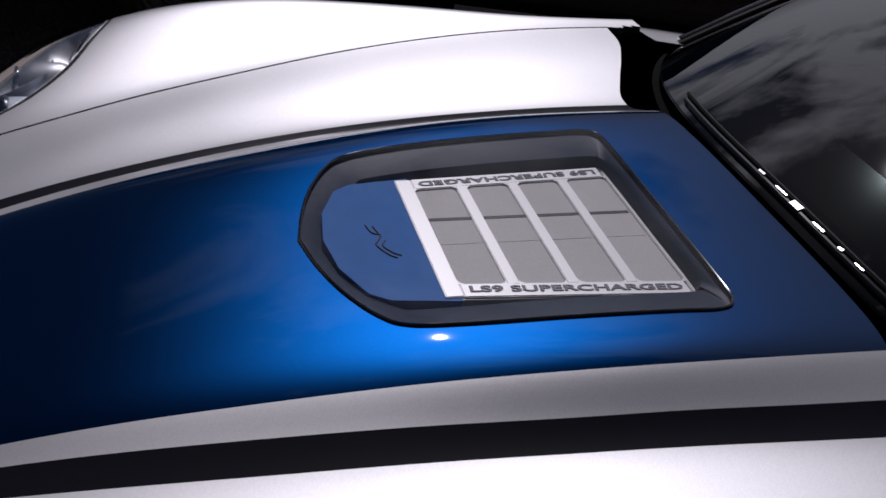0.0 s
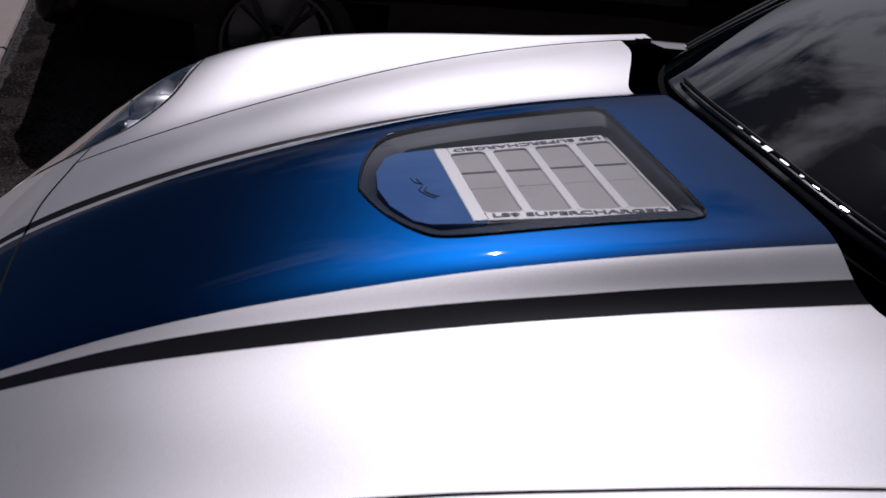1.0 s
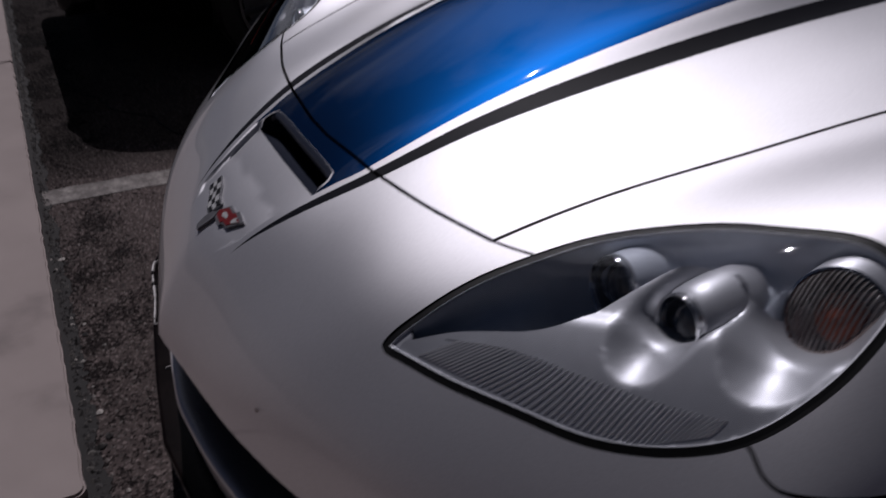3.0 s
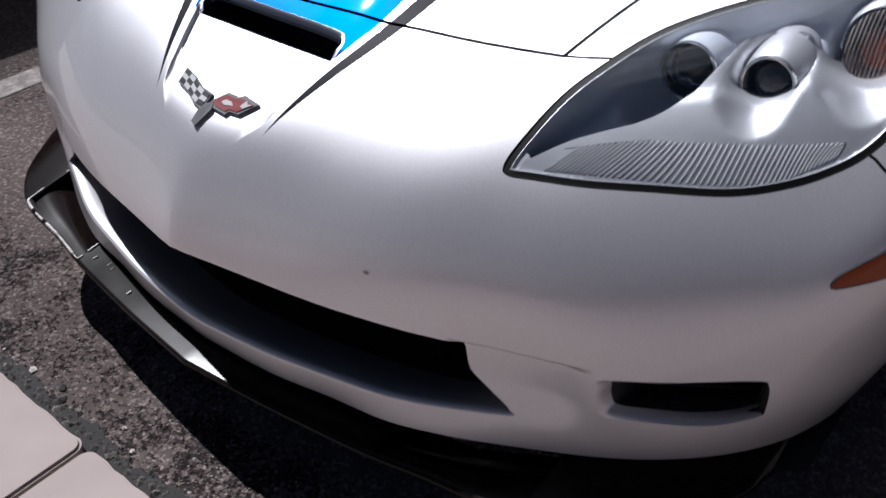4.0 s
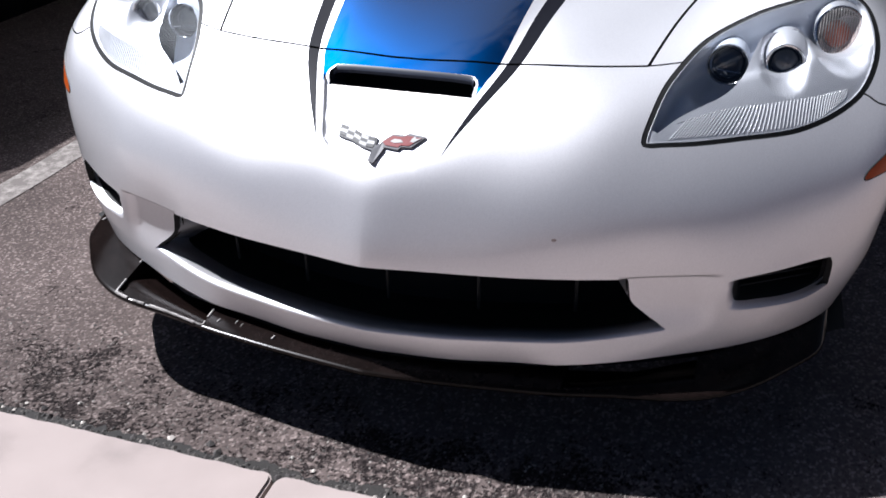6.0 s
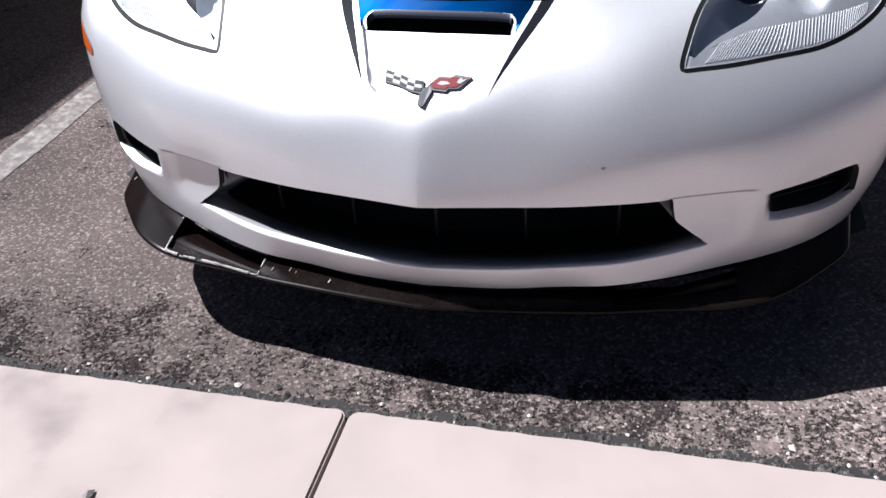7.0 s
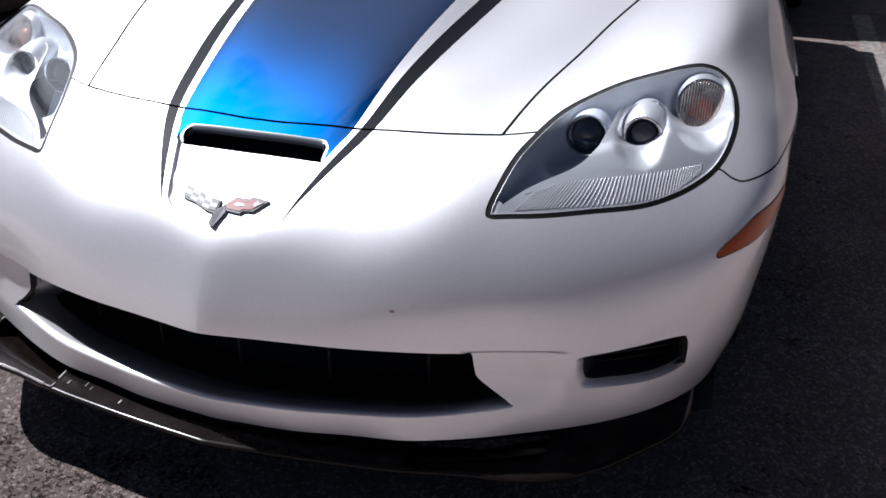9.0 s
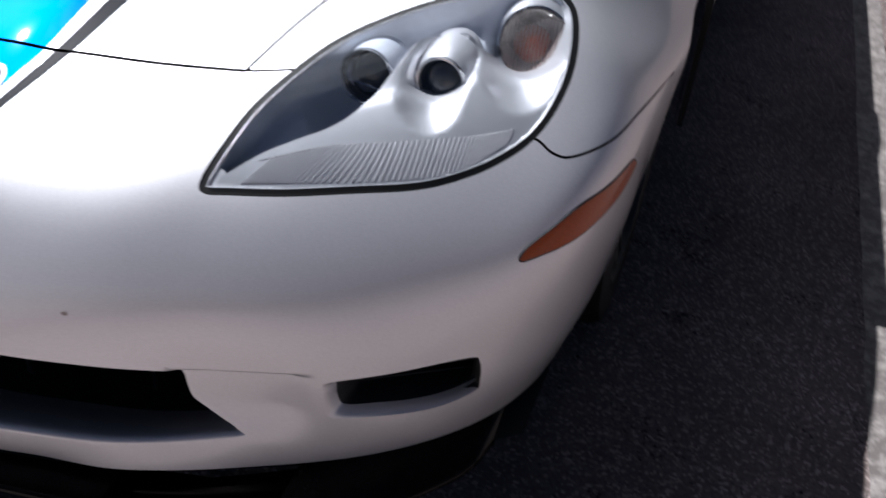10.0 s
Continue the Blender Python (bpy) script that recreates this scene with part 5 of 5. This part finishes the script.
def stone_mix(name, colours):
    m, n, l, p = material(name)
    geo, ramp = n.new("ShaderNodeNewGeometry"), n.new("ShaderNodeValToRGB")
    e = ramp.color_ramp.elements
    e[0].color, e[1].color = (*colours[0], 1), (*colours[-1], 1)
    for i, c in enumerate(colours[1:-1]):
        k = e.new((i + 1) / (len(colours) - 1))
        k.color = (*c, 1)
    l.new(geo.outputs["Random Per Island"], ramp.inputs["Fac"])
    l.new(ramp.outputs[0], p.inputs["Base Color"])
    p.inputs["Roughness"].default_value = .85
    return m


STONES = stone_mix("mixed_stones", ((.05, .046, .044), (.10, .09, .082), (.15, .13, .12), (.09, .075, .07), (.21, .185, .17), (.13, .11, .10), (.42, .38, .35)))
GRIT = stone_mix("dark_grit", ((.02, .018, .018), (.05, .045, .042), (.035, .03, .03), (.11, .10, .09)))
EDGEDARK = surface("dark_edge_strip", (.018, .016, .015), .95, grain=250, vary=.5)
r = random.Random(21)
# a dark strip with an uneven outer border follows the pavement edge
gx = np.arange(-7, 2.4, .008)
v = [(x, -.212, .0022) for x in gx] + [(x, -.170 + .018 * max(-.8, noise.noise((x * 9, 0, 0)) + .8 * noise.noise((x * 55, 3, 0))), .0022) for x in gx]
gap = part("kerb_gap", v, [(i, i + 1, len(gx) + i + 1, len(gx) + i) for i in range(len(gx) - 1)], EDGEDARK, smooth=False)
tagged(gap, "dark uneven strip along the pavement edge", "gap", kind="structure")
pebbles("loose_gravel", 3600, lambda r: (r.uniform(-1.4, 1.6), -.180 + .33 * r.random() ** 1.25, .0), .0014, .0042, STONES, "exposed stones of the worn asphalt edge", 1)
pebbles("asphalt_stones", 4000, lambda r: (r.uniform(-1.9, 1.9), r.uniform(-.1, 1.1), .0), .0014, .0042, STONES, "small stones set in the asphalt", 2)
pebbles("kerb_grit", 2600, lambda r: (r.uniform(-6.5, 1.8), -.196 + abs(r.gauss(0, .014)), .002), .003, .009, GRIT, "dark grit along the pavement edge", 3)
pebbles("pale_pebbles", 26, lambda r: (r.uniform(-1.2, 1.4), -.198 + abs(r.gauss(0, .035)), .002), .005, .009, stone_mix("pale_stones", ((.42, .38, .35), (.6, .55, .5))), "pale loose pebbles by the pavement", 4)
stone = pebbles("pebble", 1, lambda r: (-.521, -.501, .030), .0135, .0136, stone_mix("grey_stone", ((.16, .145, .14), (.18, .16, .15))), "grey pebble lying on the pavement", 8)
tagged(stone, category="pebble", kind="thing")
SPOT = surface("dark_gum_spot", (.05, .042, .04), .8, vary=.2)
r = random.Random(11)
for k in range(26):
    x, y, s = r.uniform(-5.6, -2.9), r.uniform(-1.05, -.42), r.uniform(.006, .022)
    part("gum_spot", [(x + s * (1.5 - .5 * r.random()) * math.cos(a), y + s * (.7 + .5 * r.random()) * math.sin(a), .0268) for a in np.linspace(0, 2 * math.pi, 10)[:-1]], [tuple(range(9))], SPOT, pavement, smooth=False)
for x0, x1, y1 in ((-1.565, -1.457, 5.2), (-4.60, -4.385, 5.2), (1.415, 1.52, 5.2)):
    edge = np.linspace(-.19, y1, 60)
    r = random.Random(int(x0 * 10))
    v = [(x0 + r.uniform(-.004, .004), y, .0025) for y in edge] + [(x1 + r.uniform(-.004, .004), y, .0025) for y in edge]
    mark = part("parking_line", v, [(i, 60 + i, 61 + i, i + 1) for i in range(59)], ROADPAINT, smooth=False)
    tagged(mark, "worn white painted parking line on asphalt", "road marking", group="parking lines", kind="structure")
# a crack in the asphalt between the cars
r = random.Random(3)
pts, q = [], Vector((-2.72, -.08, .001))
for k in range(26):
    pts.append(q.copy())
    q = q + Vector((.035 + r.uniform(-.012, .012), .016 + r.uniform(-.022, .022), 0))
tagged(tube("asphalt_crack", pts, .0035, VOID, None, "", 5), "dark crack in the asphalt", "crack", kind="structure")


# unseen plain wall added beyond the pavement, for bounced light and reflections
STUCCO = surface("pale_stucco", (.34, .34, .345), .9, grain=90, vary=.08, bump=.3, stain=1.2)
wall = box("bounce_wall", (70, .25, 1.6), pose(0, -7.13, .8), STUCCO, None, "", .01)
tagged(wall, "unseen plain pale stucco wall, added for bounced light", "wall", kind="structure")


# ---- the black car in the next bay, its tail to the pavement ----
INKPAINT = flake_paint("black_car_paint", (.0025, .0025, .003), .2, .45, .35, .02)
TAILRED = surface("red_lamp", (.30, .008, .006), .3, coat=1, vary=.1)
DIMRIM = surface("dull_alloy", (.07, .07, .07), .35, metal=.8, vary=.1)
other = new("black_car")
tagged(other, "black car standing tail-first at the pavement", "car")
CX = -3.18
SECT = ((.03, .80, .55, .62), (.10, .86, .50, .80), (.32, .885, .40, .92), (.9, .895, .34, .95), (2.2, .90, .34, .93), (3.2, .895, .34, .90), (3.9, .87, .40, .80), (4.35, .78, .50, .62))
prof = lambda y, w, z0, z1: [(0, y, z1 + .03), (w * .55, y, z1 + .025), (w * .86, y, z1 - .01), (w * .97, y, z1 - .10), (w, y, (z0 + z1) / 2 + .02), (w * .985, y, z0 + .02), (w * .93, y, z0 - .14)]
for s in (1, -1):
    g = np.array([prof(*q) for q in SECT])
    g = spline(g.reshape(len(SECT), -1), 6).reshape(-1, 7, 3)
    g = np.array([spline(row, 4) for row in g])
    m, n = g.shape[:2]
    faces = [(i * n + j, (i + 1) * n + j, (i + 1) * n + j + 1, i * n + j + 1) for i in range(m - 1) for j in range(n - 1)
             if all((g[i, j, 1] - yc) ** 2 + (g[i, j, 2] - .31) ** 2 > .35 ** 2 or g[i, j, 0] < .6 for yc in (.87, 3.45))]
    part("body_half", g.reshape(-1, 3) * (s, 1, 1) + (CX, 0, 0), [f[::-s] for f in faces], INKPAINT, other)
    for yc in (.87, 3.45):
        wheel(other, CX + s * .875, yc, .31, s, mat=DIMRIM)
    tube("side_reflector", [(CX + s * .892, y, .575) for y in (.36, .45, .57)], .010, TAILRED, other, "red side reflector", 8)
    box("tail_lamp", (.30, .05, .14), pose(CX + s * .66, .075, .70, 0, 0, s * 18), TAILRED, other, "red tail lamp", .02, 3)
    cab = [(CX + s * .70, .55, .96), (CX + s * .58, 1.0, 1.36), (CX + s * .56, 2.0, 1.40), (CX + s * .66, 3.05, .95)]
    part("cabin_side", cab, [(0, 1, 2, 3)[::-s]], SCREEN, other, smooth=False)
cv, cf = sheet(lambda a, b: (lambda u: Vector((CX + u * np.interp(b, (0, .3, .65, 1), (.70, .58, .56, .66)), np.interp(b, (0, .3, .65, 1), (.55, 1.0, 2.0, 3.05)), np.interp(b, (0, .3, .65, 1), (.96, 1.38, 1.43, .95)) + .03 * (1 - u * u))))(a * 2 - 1), 8, 20)
part("cabin", cv, cf, INKPAINT, other)
box("rear_bumper", (1.66, .16, .20), pose(CX, .075, .42), INKPAINT, other, "black rear bumper", .06, 4)
part("underside", [(CX - .8, .1, .2), (CX + .8, .1, .2), (CX + .8, 4.3, .2), (CX - .8, 4.3, .2)], [(0, 1, 2, 3)], VOID, other, smooth=False)
tube("exhaust", [(CX + .45, .03, .27), (CX + .45, .3, .27)], .032, STEEL, other, "dull metal exhaust tip", 14)

# unseen car added behind, to cast the shadow on the ground there
unseen_rear_car = copy_thing(other, Matrix.Translation((3.42, 4.50, 0)))
tagged(unseen_rear_car, "unseen dark car behind the silver car, placed for its shadow", "car")
